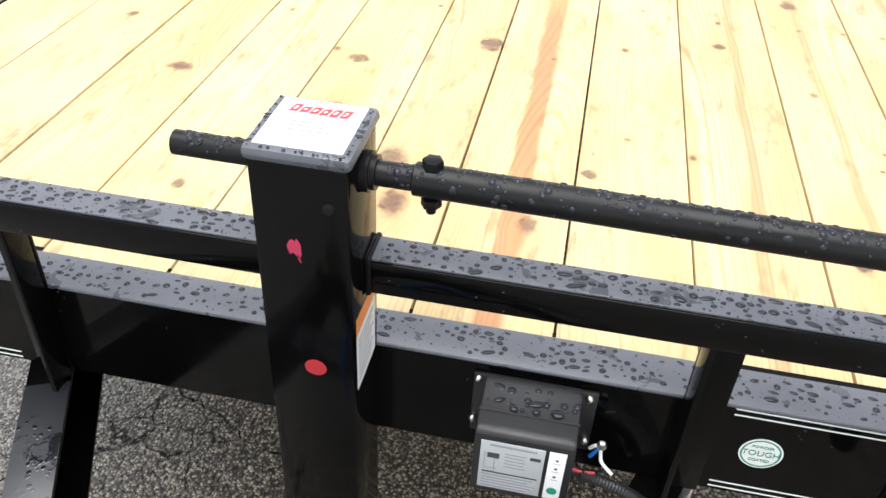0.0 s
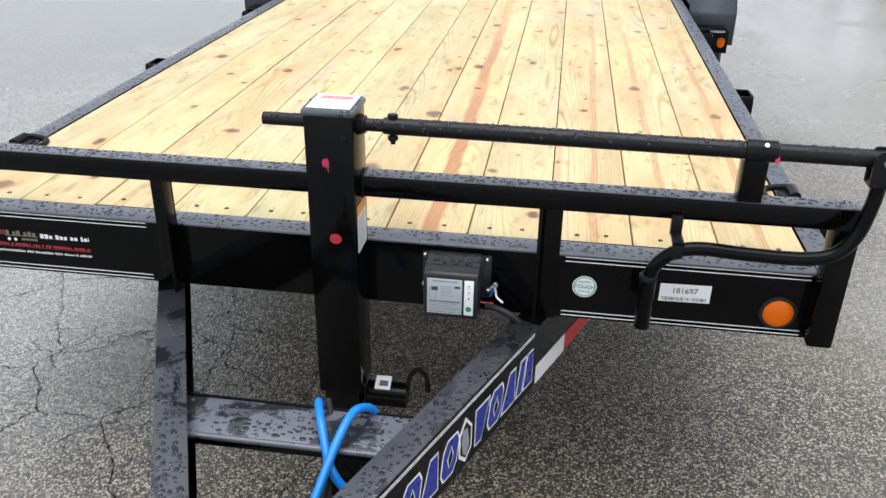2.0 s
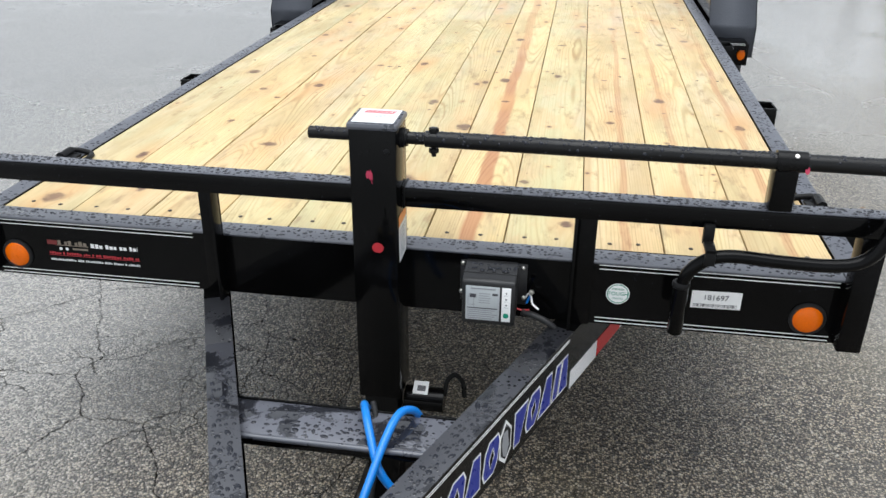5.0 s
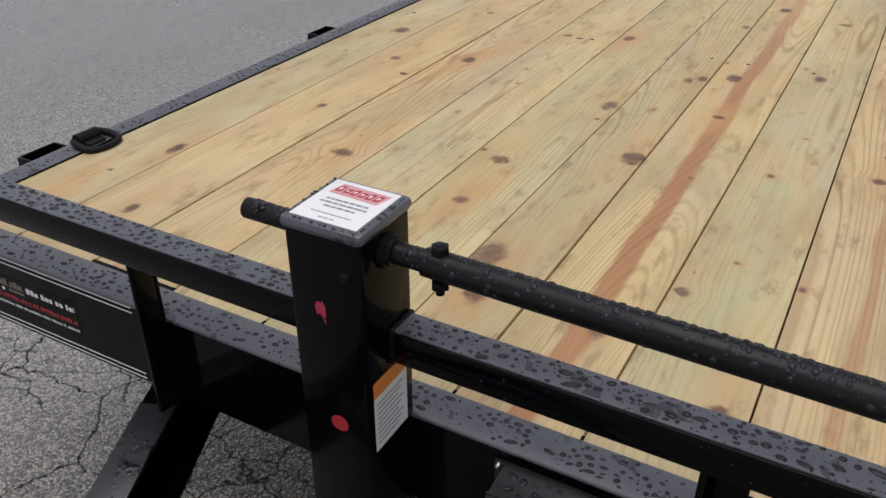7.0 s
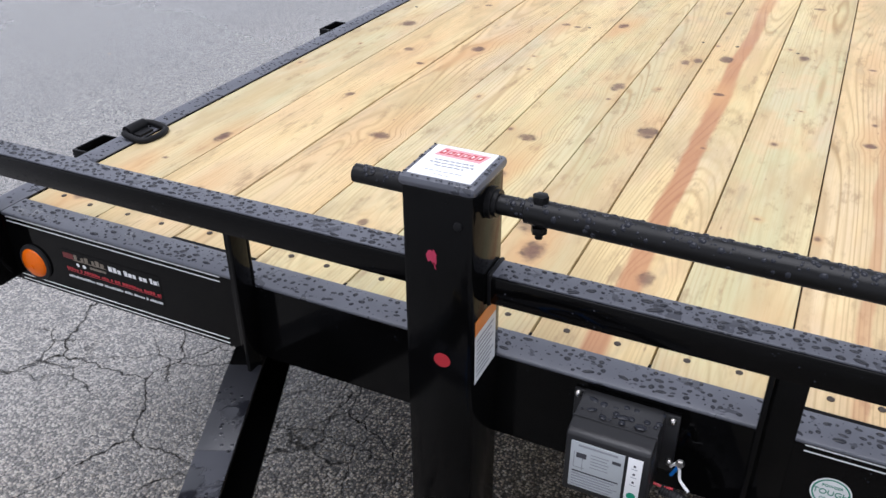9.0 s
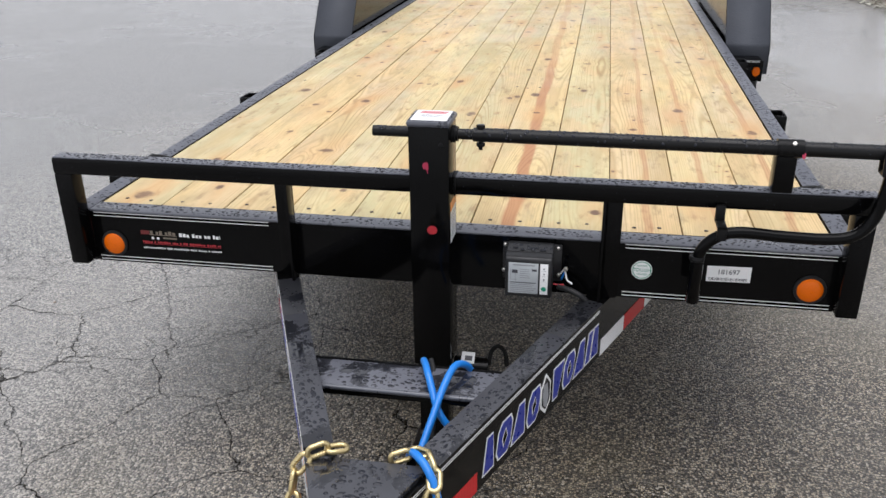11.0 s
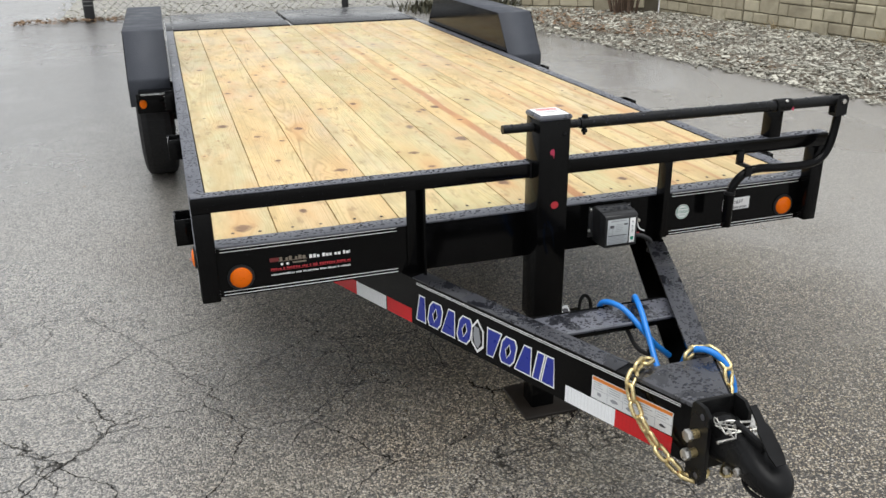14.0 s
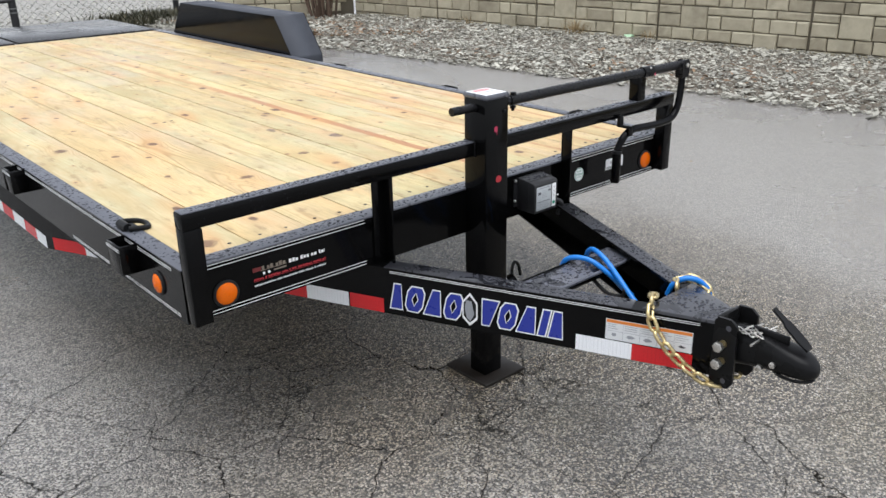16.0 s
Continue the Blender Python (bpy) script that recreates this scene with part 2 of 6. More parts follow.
def wood_material(xc, seed, knots, streak=None, green=0.3):
    """Pressure-treated pine: fine growth rings that bend round knots, pink heartwood, damp green tint.
    knots: (across, along, radius) in metres; streak: (across at y = 0, slope, half width)."""
    n = Nodes("treated_pine")
    x, y, z = n.xyz()
    u = n.m("SUBTRACT", x, xc)
    rng = random.Random(int(seed * 10))

    def along(fx, fy, k, detail=3, rough=0.5, of=None):
        return n.noise(1.0, detail, rough, co=n.vec(n.m("MULTIPLY", of or u, fx), n.m("MULTIPLY", y, fy), k))
    bend, core, halo, rim = u, 0.0, 0.0, 0.0
    rag = n.m("MULTIPLY", n.noise(85.0, 4, 0.65), 0.9)
    fray = n.m("MULTIPLY", along(26.0, 6.0, seed, of=x), 2.8)
    for ku, kv, r in knots:
        r = r * rng.uniform(0.80, 1.08)
        du, dv = n.m("SUBTRACT", x, ku), n.m("SUBTRACT", y, kv)
        if r < 0.0095:   # a pin knot
            d = n.m("SQRT", n.m("ADD", n.m("POWER", n.m("DIVIDE", du, r * rng.uniform(0.9, 1.3)), 2), n.m("POWER", n.m("DIVIDE", dv, r * rng.uniform(0.8, 1.7)), 2)))
            core = n.m("MAXIMUM", core, n.ramp(n.m("ADD", d, rag), 0.60, 1.70, rng.uniform(0.7, 1.0), 0.0))
            halo = n.m("MAXIMUM", halo, n.ramp(n.m("ADD", d, fray), 1.6, 4.6, 0.6, 0.0))
            continue
        side, tail, dark = rng.uniform(-0.25, 0.25), rng.uniform(3.0, 7.0), rng.uniform(0.8, 1.0)
        warmth = rng.choice((0.25, 0.5, 0.75, 1.0))
        d = n.m("SQRT", n.m("ADD", n.m("POWER", n.m("DIVIDE", du, r * rng.uniform(0.9, 1.25)), 2), n.m("POWER", n.m("DIVIDE", dv, r * rng.uniform(0.75, 1.9)), 2)))
        lean = n.m("ADD", du, n.m("MULTIPLY", dv, side))
        e = n.m("SQRT", n.m("ADD", n.m("POWER", n.m("DIVIDE", lean, r * 1.35), 2), n.m("POWER", n.m("DIVIDE", n.m("ADD", dv, r * rng.uniform(-2.5, 2.5)), r * tail), 2)))
        d = n.m("ADD", d, n.m("MULTIPLY", n.m("SUBTRACT", n.noise(0.55 / r, 2), 0.5), 1.0))
        near = n.m("EXPONENT", n.m("MULTIPLY", n.m("POWER", d, 2), -0.16))
        bend = n.m("SUBTRACT", bend, n.m("MULTIPLY", n.m("MULTIPLY", du, near), 0.75))
        core = n.m("MAXIMUM", core, n.ramp(n.m("ADD", d, rag), 0.75, 1.95, dark, 0.0))
        d = n.m("MULTIPLY", d, 1.08)
        rim = n.m("MAXIMUM", rim, n.m("MULTIPLY", n.ramp(d, 0.50, 0.85), n.ramp(d, 0.90, 1.30, dark, 0.0)))
        halo = n.m("MAXIMUM", halo, n.ramp(n.m("ADD", e, fray), 1.6, 5.0, warmth, 0.0))
    # distance from the pith: it wanders slowly along the board, so most grain is straight with a few long arches
    drift = along(1.2, 0.33, seed * 3.7, 1)
    depth = n.m("MULTIPLY", n.m("SUBTRACT", drift, 0.36), 0.46)
    cx = n.m("ADD", bend, math.sin(seed * 2.3) * 0.085)
    ring = n.m("SQRT", n.m("ADD", n.m("POWER", cx, 2), n.m("POWER", depth, 2)))
    wob = along(30.0, 1.6, seed, of=bend)
    uneven = n.noise(1.0, 2, co=n.vec(n.m("MULTIPLY", ring, 45.0), 0.0, seed))
    phase = n.m("ADD", n.m("MULTIPLY", ring, 1000.0), n.m("ADD", n.m("MULTIPLY", wob, 4.5), n.m("MULTIPLY", uneven, 16.0)))
    band = n.m("POWER", n.m("ADD", n.m("MULTIPLY", n.m("SINE", phase), 0.5), 0.5), 3.2)
    strong = n.ramp(n.noise(1.0, 2, co=n.vec(n.m("MULTIPLY", ring, 170.0), 0.0, seed + 7)), 0.35, 0.7, 0.25, 1.0)
    band = n.m("MULTIPLY", band, strong)
    fibre = along(330.0, 6.0, seed, 4, 0.6, bend)
    patch = along(9.0, 1.3, seed * 5.1, 4, 0.6)
    pale = n.mix(n.ramp(patch, 0.3, 0.7), (0.735, 0.595, 0.300), (0.570, 0.418, 0.180))
    tint = n.ramp(along(5.5, 0.8, seed * 9.3, 4, 0.6), 0.42, 0.66, 0.0, min(0.95, 0.26 + green * 2.1))
    col = n.mix(tint, pale, (0.445, 0.425, 0.235))
    warm = n.ramp(along(13.0, 0.9, seed * 7.7, 3), 0.50, 0.72, 0.0, 0.50)
    col = n.mix(warm, col, (0.590, 0.360, 0.170))
    dull = n.ramp(along(6.0, 1.0, seed * 4.3, 4, 0.6), 0.48, 0.66, 0.0, 0.55)
    col = n.mix(dull, col, (0.555, 0.480, 0.330))
    col = n.mix(0.45, col, BOARD_TONES[int(seed) - 1])
    # blotches: greenish preservative, peach heartwood, damp grey-lilac
    blot = n.noise(1.0, 5, 0.65, co=n.vec(n.m("MULTIPLY", u, 9.0), n.m("MULTIPLY", y, 3.4), seed * 6.1))
    col = n.mix(n.ramp(blot, 0.50, 0.66, 0.0, 0.60), col, (0.620, 0.435, 0.232))
    green_blot = n.noise(1.0, 5, 0.65, co=n.vec(n.m("MULTIPLY", u, 8.0), n.m("MULTIPLY", y, 2.6), seed * 3.3 + 20.0))
    col = n.mix(n.ramp(green_blot, 0.50, 0.66, 0.0, 0.25 + 0.7 * green), col, (0.470, 0.445, 0.240))
    lilac = n.ramp(along(5.0, 1.1, seed * 8.1, 4, 0.6), 0.50, 0.70, 0.0, 0.40)
    col = n.mix(lilac, col, (0.520, 0.440, 0.345))
    show = n.ramp(along(4.0, 0.6, seed * 1.9, 3), 0.35, 0.65, 0.32, 0.95)
    col = n.mix(n.m("MULTIPLY", band, show), col, (0.335, 0.215, 0.085))
    col = n.mix(n.ramp(fibre, 0.42, 0.8, 0.0, 0.40), col, (0.44, 0.29, 0.12))
    # damp smears across a few growth rings
    grey = n.ramp(along(12.0, 3.0, seed * 2.9, 4, 0.65), 0.54, 0.74, 0.0, 0.50)
    col = n.mix(grey, col, (0.33, 0.265, 0.165))
    smudge = n.ramp(n.noise(1.0, 4, 0.7, co=n.vec(n.m("MULTIPLY", u, 26.0), n.m("MULTIPLY", y, 8.0), seed * 1.7)), 0.53, 0.72, 0.0, 0.60)
    stain = n.ramp(along(7.0, 1.6, seed * 11.3, 5, 0.65), 0.48, 0.66, 0.0, 0.62)
    col = n.mix(stain, col, (0.425, 0.315, 0.155))
    col = n.mix(smudge, col, (0.265, 0.170, 0.085))
    if streak:
        su, slope, width = streak
        line = n.m("ADD", su, n.m("MULTIPLY", y, slope))
        sway = n.m("MULTIPLY", n.m("SUBTRACT", along(0.0, 2.4, seed, 3), 0.5), 0.050)
        off = n.m("ABSOLUTE", n.m("ADD", n.m("SUBTRACT", x, line), sway))
        off = n.m("ADD", off, n.m("MULTIPLY", n.m("SUBTRACT", along(60.0, 2.0, seed + 3), 0.5), 0.010))
        red = n.ramp(off, width * 0.55, width * 1.1, 0.85 if width > 0.015 else 0.5, 0.0)
        red = n.m("MULTIPLY", red, n.ramp(along(55.0, 0.9, seed + 4, 3, of=bend), 0.20, 0.50, 0.6, 1.0))
        red = n.m("MULTIPLY", red, n.ramp(y, 1.5, 2.6, 1.0, 0.5))
        col = n.mix(red, col, n.mix(band, (0.400, 0.175, 0.075), (0.330, 0.130, 0.058)))
    # small flecks and pin knots
    cell = n.node("ShaderNodeTexVoronoi")
    n.put(cell.inputs["Vector"], n.vec(n.m("MULTIPLY", x, 9.0), n.m("MULTIPLY", y, 3.0), seed * 2.0))
    pick = n.node_out("ShaderNodeSeparateColor", cell.outputs["Color"])
    fleck = n.m("MULTIPLY", n.ramp(n.m("ADD", cell.outputs["Distance"], n.m("MULTIPLY", rag, 0.05)), 0.05, 0.145, 1.0, 0.0), n.m("GREATER_THAN", pick[0], 0.70))
    col = n.mix(n.m("MULTIPLY", n.m("MULTIPLY", fleck, pick[1]), 0.95), col, (0.17, 0.085, 0.055))
    col = n.mix(n.m("MULTIPLY", halo, 0.66), col, (0.540, 0.305, 0.130))
    heart = n.mix(n.noise(150.0, 4, 0.7), (0.030, 0.015, 0.015), (0.170, 0.078, 0.058))
    col = n.mix(n.m("MULTIPLY", core, 0.90), col, heart)
    col = n.mix(n.m("MULTIPLY", rim, n.ramp(n.noise(38.0, 3, 0.6), 0.40, 0.62, 0.0, 0.75)), col, (0.055, 0.028, 0.024))
    r = n.ramp(n.noise(2.5, 3), 0.35, 0.7, 0.62, 0.36)
    h = n.m("ADD", n.m("MULTIPLY", band, -0.4), n.m("ADD", n.m("MULTIPLY", fibre, 0.6), n.m("MULTIPLY", core, 0.5)))
    return n.done(col, r, 0.0, n.bump(h, 0.28, 0.0012), 0.45)


def stone_material(name, a, b, scale=14.0, rough=0.75):
    """Cast or broken stone whose pieces differ in tone."""
    n = Nodes(name)
    pick = n.node("ShaderNodeNewGeometry").outputs["Random Per Island"]
    one = n.node("ShaderNodeObjectInfo").outputs["Random"]
    f = n.m("ADD", n.m("MULTIPLY", n.noise(scale, 4, 0.6), 0.7), n.m("MULTIPLY", n.m("FRACT", n.m("ADD", pick, one)), 0.5))
    stain = n.ramp(n.noise(2.2, 4, 0.6), 0.5, 0.75)
    col = n.mix(n.ramp(f, 0.25, 0.95), a, b)
    col = n.mix(n.m("MULTIPLY", stain, 0.45), col, [c * 0.5 for c in a])
    return n.done(col, rough, 0.0, n.bump(n.noise(scale * 7, 4, 0.6), 0.5, 0.004), 0.4)


def tread_material():
    """Black pebbled steel plate, damp."""
    n = Nodes("tread_plate")
    x, y, z = n.xyz()
    bars = n.ramp(n.voronoi(75.0), 0.2, 0.45, 1.0, 0.0)
    fine = n.voronoi(240.0)
    col = n.mix(n.noise(4.0, 4), (0.046, 0.050, 0.061), (0.070, 0.076, 0.090))
    r = n.ramp(n.noise(9.0, 3), 0.3, 0.7, 0.55, 0.72)
    return n.done(col, r, 0.0, n.bump(n.m("ADD", bars, n.m("MULTIPLY", fine, 0.4)), 0.28, 0.0015), 0.25)


def glass_lens(name, color):
    n = Nodes(name)
    ribs = n.voronoi(420.0)
    return n.done(n.mix(n.ramp(ribs, 0.1, 0.6), [c * 0.85 for c in color], color), 0.10, 0.0, n.bump(ribs, 0.25, 0.001), 0.22)


def tape_material(name, color):
    """Retroreflective tape with its fine lattice."""
    n = Nodes(name)
    cell = n.voronoi(230.0, "DISTANCE_TO_EDGE", rand=0.1)
    return n.done(n.mix(n.ramp(cell, 0.02, 0.09), [c * 0.8 for c in color], color), 0.22, 0.0, n.bump(cell, 0.15, 0.0005), 0.5)


def leaf_litter_material():
    n = Nodes("dry_leaves")
    pick = n.node("ShaderNodeNewGeometry").outputs["Random Per Island"]
    return n.done(n.mix(n.m("ADD", n.m("MULTIPLY", pick, 0.8), n.m("MULTIPLY", n.noise(30.0, 3), 0.3)), (0.085, 0.048, 0.026), (0.28, 0.18, 0.10)), 0.7)


def water_material():
    n = Nodes("water")
    n.put(n.bsdf.inputs["IOR"], 1.33)
    return n.done(n.mix(n.noise(20.0), (0.012, 0.013, 0.017), (0.024, 0.026, 0.034)), 0.03, 0.0, None, 0.50)


BLACK = black_paint("black_powder_coat")
WET_SHEEN = wet_sheen_top("wet_sheen_powder_coat")
# film sets how much sky sheen the colour holds, most on the cross member
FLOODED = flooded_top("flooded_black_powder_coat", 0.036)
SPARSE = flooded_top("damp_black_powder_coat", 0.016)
SHEENED = flooded_top("sheened_black_powder_coat", 0.095)
DAMP = black_paint("damp_black_rod", 0.34, 0.3, 0.005, 0.26)
RAMP = black_paint("blue_black_panel_paint", 0.20, 0.08, 0.012, 0.40)
CAST = black_paint("black_cast_steel", 0.30, 0.3, 0.009)
PLASTIC = plain("grey_black_plastic", (0.016, 0.016, 0.017), 0.40, 0, 0.2, 300, 0.25)
RUBBER = plain("tyre_rubber", (0.006, 0.006, 0.0065), 0.72, 0, 0.25, 120, 0.4)
TREAD = tread_material()
ZINC = plain("zinc_plated_steel", (0.62, 0.60, 0.56), 0.3, 1.0, 0.2, 200, 0.2)
GOLD = plain("yellow_zinc_chain", (0.66, 0.53, 0.27), 0.30, 0.9, 0.25, 160, 0.3)
WIRE = plain("galvanised_wire", (0.17, 0.17, 0.165), 0.55, 0.3, 0.25, 60, 0.2)
DIM_INK = plain("faded_tan_print", (0.20, 0.165, 0.125), 0.45, 0, 0.2, 90, 0.05)
MAROON_INK = plain("dark_red_print", (0.16, 0.02, 0.02), 0.45, 0, 0.2, 90, 0.05)
FOIL = plain("grey_foil_label", (0.50, 0.53, 0.54), 0.32, 0.2, 0.06, 120, 0.06)
WHITE = plain("white_vinyl", (0.87, 0.87, 0.86), 0.35, 0, 0.04, 90, 0.05)
PAPER = plain("printed_label_white", (0.72, 0.73, 0.73), 0.4, 0, 0.06, 120, 0.08)
INK = plain("dark_print", (0.06, 0.06, 0.07), 0.45, 0, 0.15, 120, 0.05)
GREY_INK = plain("grey_print", (0.30, 0.31, 0.33), 0.45, 0, 0.15, 120, 0.05)
PINK_WASH = plain("faded_pink_print", (0.68, 0.34, 0.36), 0.45, 0, 0.1, 120, 0.05)
RED_INK = plain("red_print", (0.44, 0.025, 0.035), 0.4, 0, 0.15, 90, 0.05)
PINK_PAINT = plain("pink_paint_mark", (0.46, 0.035, 0.085), 0.5, 0, 0.3, 200, 0.4)
BLUE_VINYL = plain("blue_vinyl", (0.020, 0.035, 0.30), 0.30, 0, 0.1, 60, 0.05)
GREEN_INK = plain("green_print", (0.012, 0.25, 0.15), 0.4, 0, 0.1, 60, 0.05)
ORANGE_INK = plain("orange_print", (0.72, 0.22, 0.03), 0.4, 0, 0.1, 60, 0.05)
BLUE_CABLE = plain("blue_cable_jacket", (0.012, 0.19, 0.62), 0.32, 0, 0.12, 200, 0.15)
AMBER = glass_lens("amber_lens", (0.84, 0.155, 0.0015))
TAPE_RED, TAPE_WHITE = tape_material("red_reflective_tape", (0.62, 0.012, 0.016)), tape_material("white_reflective_tape", (0.93, 0.94, 0.95))
RUST = plain("worn_dark_steel", (0.014, 0.011, 0.009), 0.40, 0.2, 0.6, 40, 0.5)
SCREW = plain("brown_coated_screw", (0.040, 0.028, 0.018), 0.5, 0.2, 0.5, 300, 0.5)
STEEL_RIM = plain("silver_wheel_paint", (0.45, 0.45, 0.46), 0.35, 0.6, 0.1, 80, 0.1)
FENCE_PAINT = plain("black_fence_pipe", (0.008, 0.008, 0.009), 0.45, 0, 0.3, 40, 0.3)
WALL_STONE = stone_material("tan_cast_stone", (0.34, 0.30, 0.215), (0.54, 0.49, 0.36), 9.0, 0.8)
WALL_JOINT = stone_material("dark_wall_joint", (0.10, 0.085, 0.06), (0.16, 0.14, 0.10), 9.0, 0.85)
SHALE = stone_material("wet_grey_shale", (0.185, 0.178, 0.148), (0.56, 0.54, 0.46), 22.0, 0.5)
BARK = stone_material("brown_bark", (0.06, 0.04, 0.028), (0.17, 0.115, 0.08), 30.0, 0.8)
STRAW = stone_material("dry_grass", (0.28, 0.20, 0.10), (0.48, 0.37, 0.20), 20.0, 0.7)
SCRAP = plain("pale_green_plastic", (0.42, 0.62, 0.40), 0.4, 0, 0.1, 60, 0.1)
WEEDS = stone_material("dark_weeds", (0.020, 0.024, 0.012), (0.085, 0.075, 0.040), 20.0, 0.7)
LEAVES = leaf_litter_material()
WATER = water_material()
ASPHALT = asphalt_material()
ROUGH = stone_material("grey_gravel_ground", (0.13, 0.126, 0.112), (0.32, 0.31, 0.28), 26.0, 0.7)
DIRT = stone_material("damp_dirt", (0.12, 0.10, 0.075), (0.25, 0.215, 0.165), 3.0, 0.75)


# ---- mesh helpers ----
def mesh_of(name, bm, material, smooth=None):
    me = bpy.data.meshes.new(name)
    bm.normal_update()
    bm.to_mesh(me)
    bm.free()
    me.materials.append(material)
    if smooth is not None:
        for p in me.polygons:
            p.use_smooth = True
        me.set_sharp_from_angle(angle=radians(smooth))
    return me


def part(name, bm, material, parent, label="", smooth=40):
    ob = new(name, mesh_of(name, bm, material, smooth))
    ob.parent = parent
    return tagged(ob, label)


def thing(name, label, category, at=(0, 0, 0), group="", kind=""):
    ob = new(name)
    ob.location = at
    return tagged(ob, label, category, group, kind)


def box(bm, x0, x1, y0, y1, z0, z1, bevel=0.0, m=None):
    r = bmesh.ops.create_cube(bm, size=1.0, matrix=Matrix.LocRotScale(((x0 + x1) / 2, (y0 + y1) / 2, (z0 + z1) / 2), None, (abs(x1 - x0), abs(y1 - y0), abs(z1 - z0))))
    vs = r["verts"]
    if bevel:
        es = list({e for v in vs for e in v.link_edges})
        vs = list({v for f in bmesh.ops.bevel(bm, geom=es, offset=bevel, segments=2, affect="EDGES", profile=0.5)["faces"] for v in f.verts})
    if m is not None:
        bmesh.ops.transform(bm, matrix=m, verts=vs)
    return bm


def boxed(*a, **k):
    return box(bmesh.new(), *a, **k)


def sweep(bm, pts, r, seg=12, cap=True):
    """A round bar along points; r is a radius, or one for each point."""
    pts = [Vector(p) for p in pts]
    rs = r if isinstance(r, (list, tuple)) else [r] * len(pts)
    way = (pts[1] - pts[0]).normalized()
    side = way.orthogonal().normalized()
    rings = []
    for i, p in enumerate(pts):
        w = (pts[min(i + 1, len(pts) - 1)] - pts[max(i - 1, 0)]).normalized()
        side = (side - w * side.dot(w)).normalized()
        up = w.cross(side)
        rings.append([bm.verts.new(p + (side * math.cos(a) + up * math.sin(a)) * rs[i]) for a in (2 * math.pi * k / seg for k in range(seg))])
    for a, b in zip(rings, rings[1:]):
        for k in range(seg):
            bm.faces.new((a[k], a[(k + 1) % seg], b[(k + 1) % seg], b[k]))
    if cap:
        bm.faces.new(rings[0][::-1])
        bm.faces.new(rings[-1])
    return bm


def curve_points(pts, steps=8):
    """A smooth line through points."""
    p = [Vector(q) for q in pts]
    p = [p[0] * 2 - p[1], *p, p[-1] * 2 - p[-2]]
    out = []
    for i in range(1, len(p) - 2):
        for k in range(steps):
            t = k / steps
            out.append(0.5 * ((2 * p[i]) + (p[i + 1] - p[i - 1]) * t + (2 * p[i - 1] - 5 * p[i] + 4 * p[i + 1] - p[i + 2]) * t * t + (3 * p[i] - p[i - 1] - 3 * p[i + 1] + p[i + 2]) * t ** 3))
    return [*out, p[-2]]


def prism(bm, outline, lift, m=None, bevel=0.0):
    """An outline in the plane (u, v), raised by lift along n; m carries it into place."""
    vs = [bm.verts.new((u, v, 0)) for u, v in outline]
    f = bm.faces.new(vs)
    up = bmesh.ops.extrude_face_region(bm, geom=[f])["geom"]
    tops = [g for g in up if isinstance(g, bmesh.types.BMVert)]
    bmesh.ops.translate(bm, vec=(0, 0, lift), verts=tops)
    every = vs + tops
    if bevel:
        es = [e for e in {e for v in tops for e in v.link_edges} if all(v in tops for v in e.verts)]
        bmesh.ops.bevel(bm, geom=es, offset=bevel, segments=2, affect="EDGES", profile=0.5)
        every = list(bm.verts)
    bmesh.ops.recalc_face_normals(bm, faces=bm.faces[:])
    if m is not None:
        bmesh.ops.transform(bm, matrix=m, verts=every)
    return bm


def disc(bm, r, lift, m, seg=32, bevel=0.0):
    return prism(bm, [(r * math.cos(2 * math.pi * k / seg), r * math.sin(2 * math.pi * k / seg)) for k in range(seg)], lift, m, bevel)


def basis(o, u, v):
    """The pose whose x and y axes are u and v, at o."""
    u, v = Vector(u).normalized(), Vector(v).normalized()
    n = u.cross(v)
    return Matrix(((u.x, v.x, n.x, o[0]), (u.y, v.y, n.y, o[1]), (u.z, v.z, n.z, o[2]), (0, 0, 0, 1)))


def rect(u0, u1, v0, v1):
    return [(u0, v0), (u1, v0), (u1, v1), (u0, v1)]


def lettering(name, words, size, m, material, parent, align="CENTER"):
    cu = bpy.data.curves.new(name, "FONT")
    cu.body, cu.size, cu.align_x, cu.align_y, cu.extrude = words, size, align, "CENTER", 0.0003
    tmp = bpy.data.objects.new("tmp", cu)
    scene.collection.objects.link(tmp)
    me = bpy.data.meshes.new_from_object(tmp.evaluated_get(bpy.context.evaluated_depsgraph_get()))
    bpy.data.objects.remove(tmp)
    me.name = name
    me.materials.clear()
    me.materials.append(material)
    me.transform(m)
    ob = new(name, me)
    ob.parent = parent
    return ob


FRONT = basis((0, 0, 0), (1, 0, 0), (0, 0, 1))  # the plane y = 0, seen from the front


def front(y):
    return Matrix.Translation((0, y, 0)) @ FRONT


# ---- ground ----
def ground():
    bm = bmesh.new()
    xs = [-900, -60, -12, -6, -3, 0, 3, 6, 12, 60, 900]
    ys = [-900, -60, -10, -5, 0, 5, 10, 20, 60, 900]
    grid = [[bm.verts.new((x, y, 0)) for x in xs] for y in ys]
    for j in range(len(ys) - 1):
        for i in range(len(xs) - 1):
            bm.faces.new((grid[j][i], grid[j][i + 1], grid[j + 1][i + 1], grid[j + 1][i]))
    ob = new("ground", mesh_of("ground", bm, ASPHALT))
    return tagged(ob, "old wet grey asphalt yard with branching cracks", "ground", kind="structure")


ground()


# ---- the trailer ----
HALF, TOP, LOW = 1.039, 0.6835, 0.532   # half width, top and underside of the deck frame
REAR = 4.83
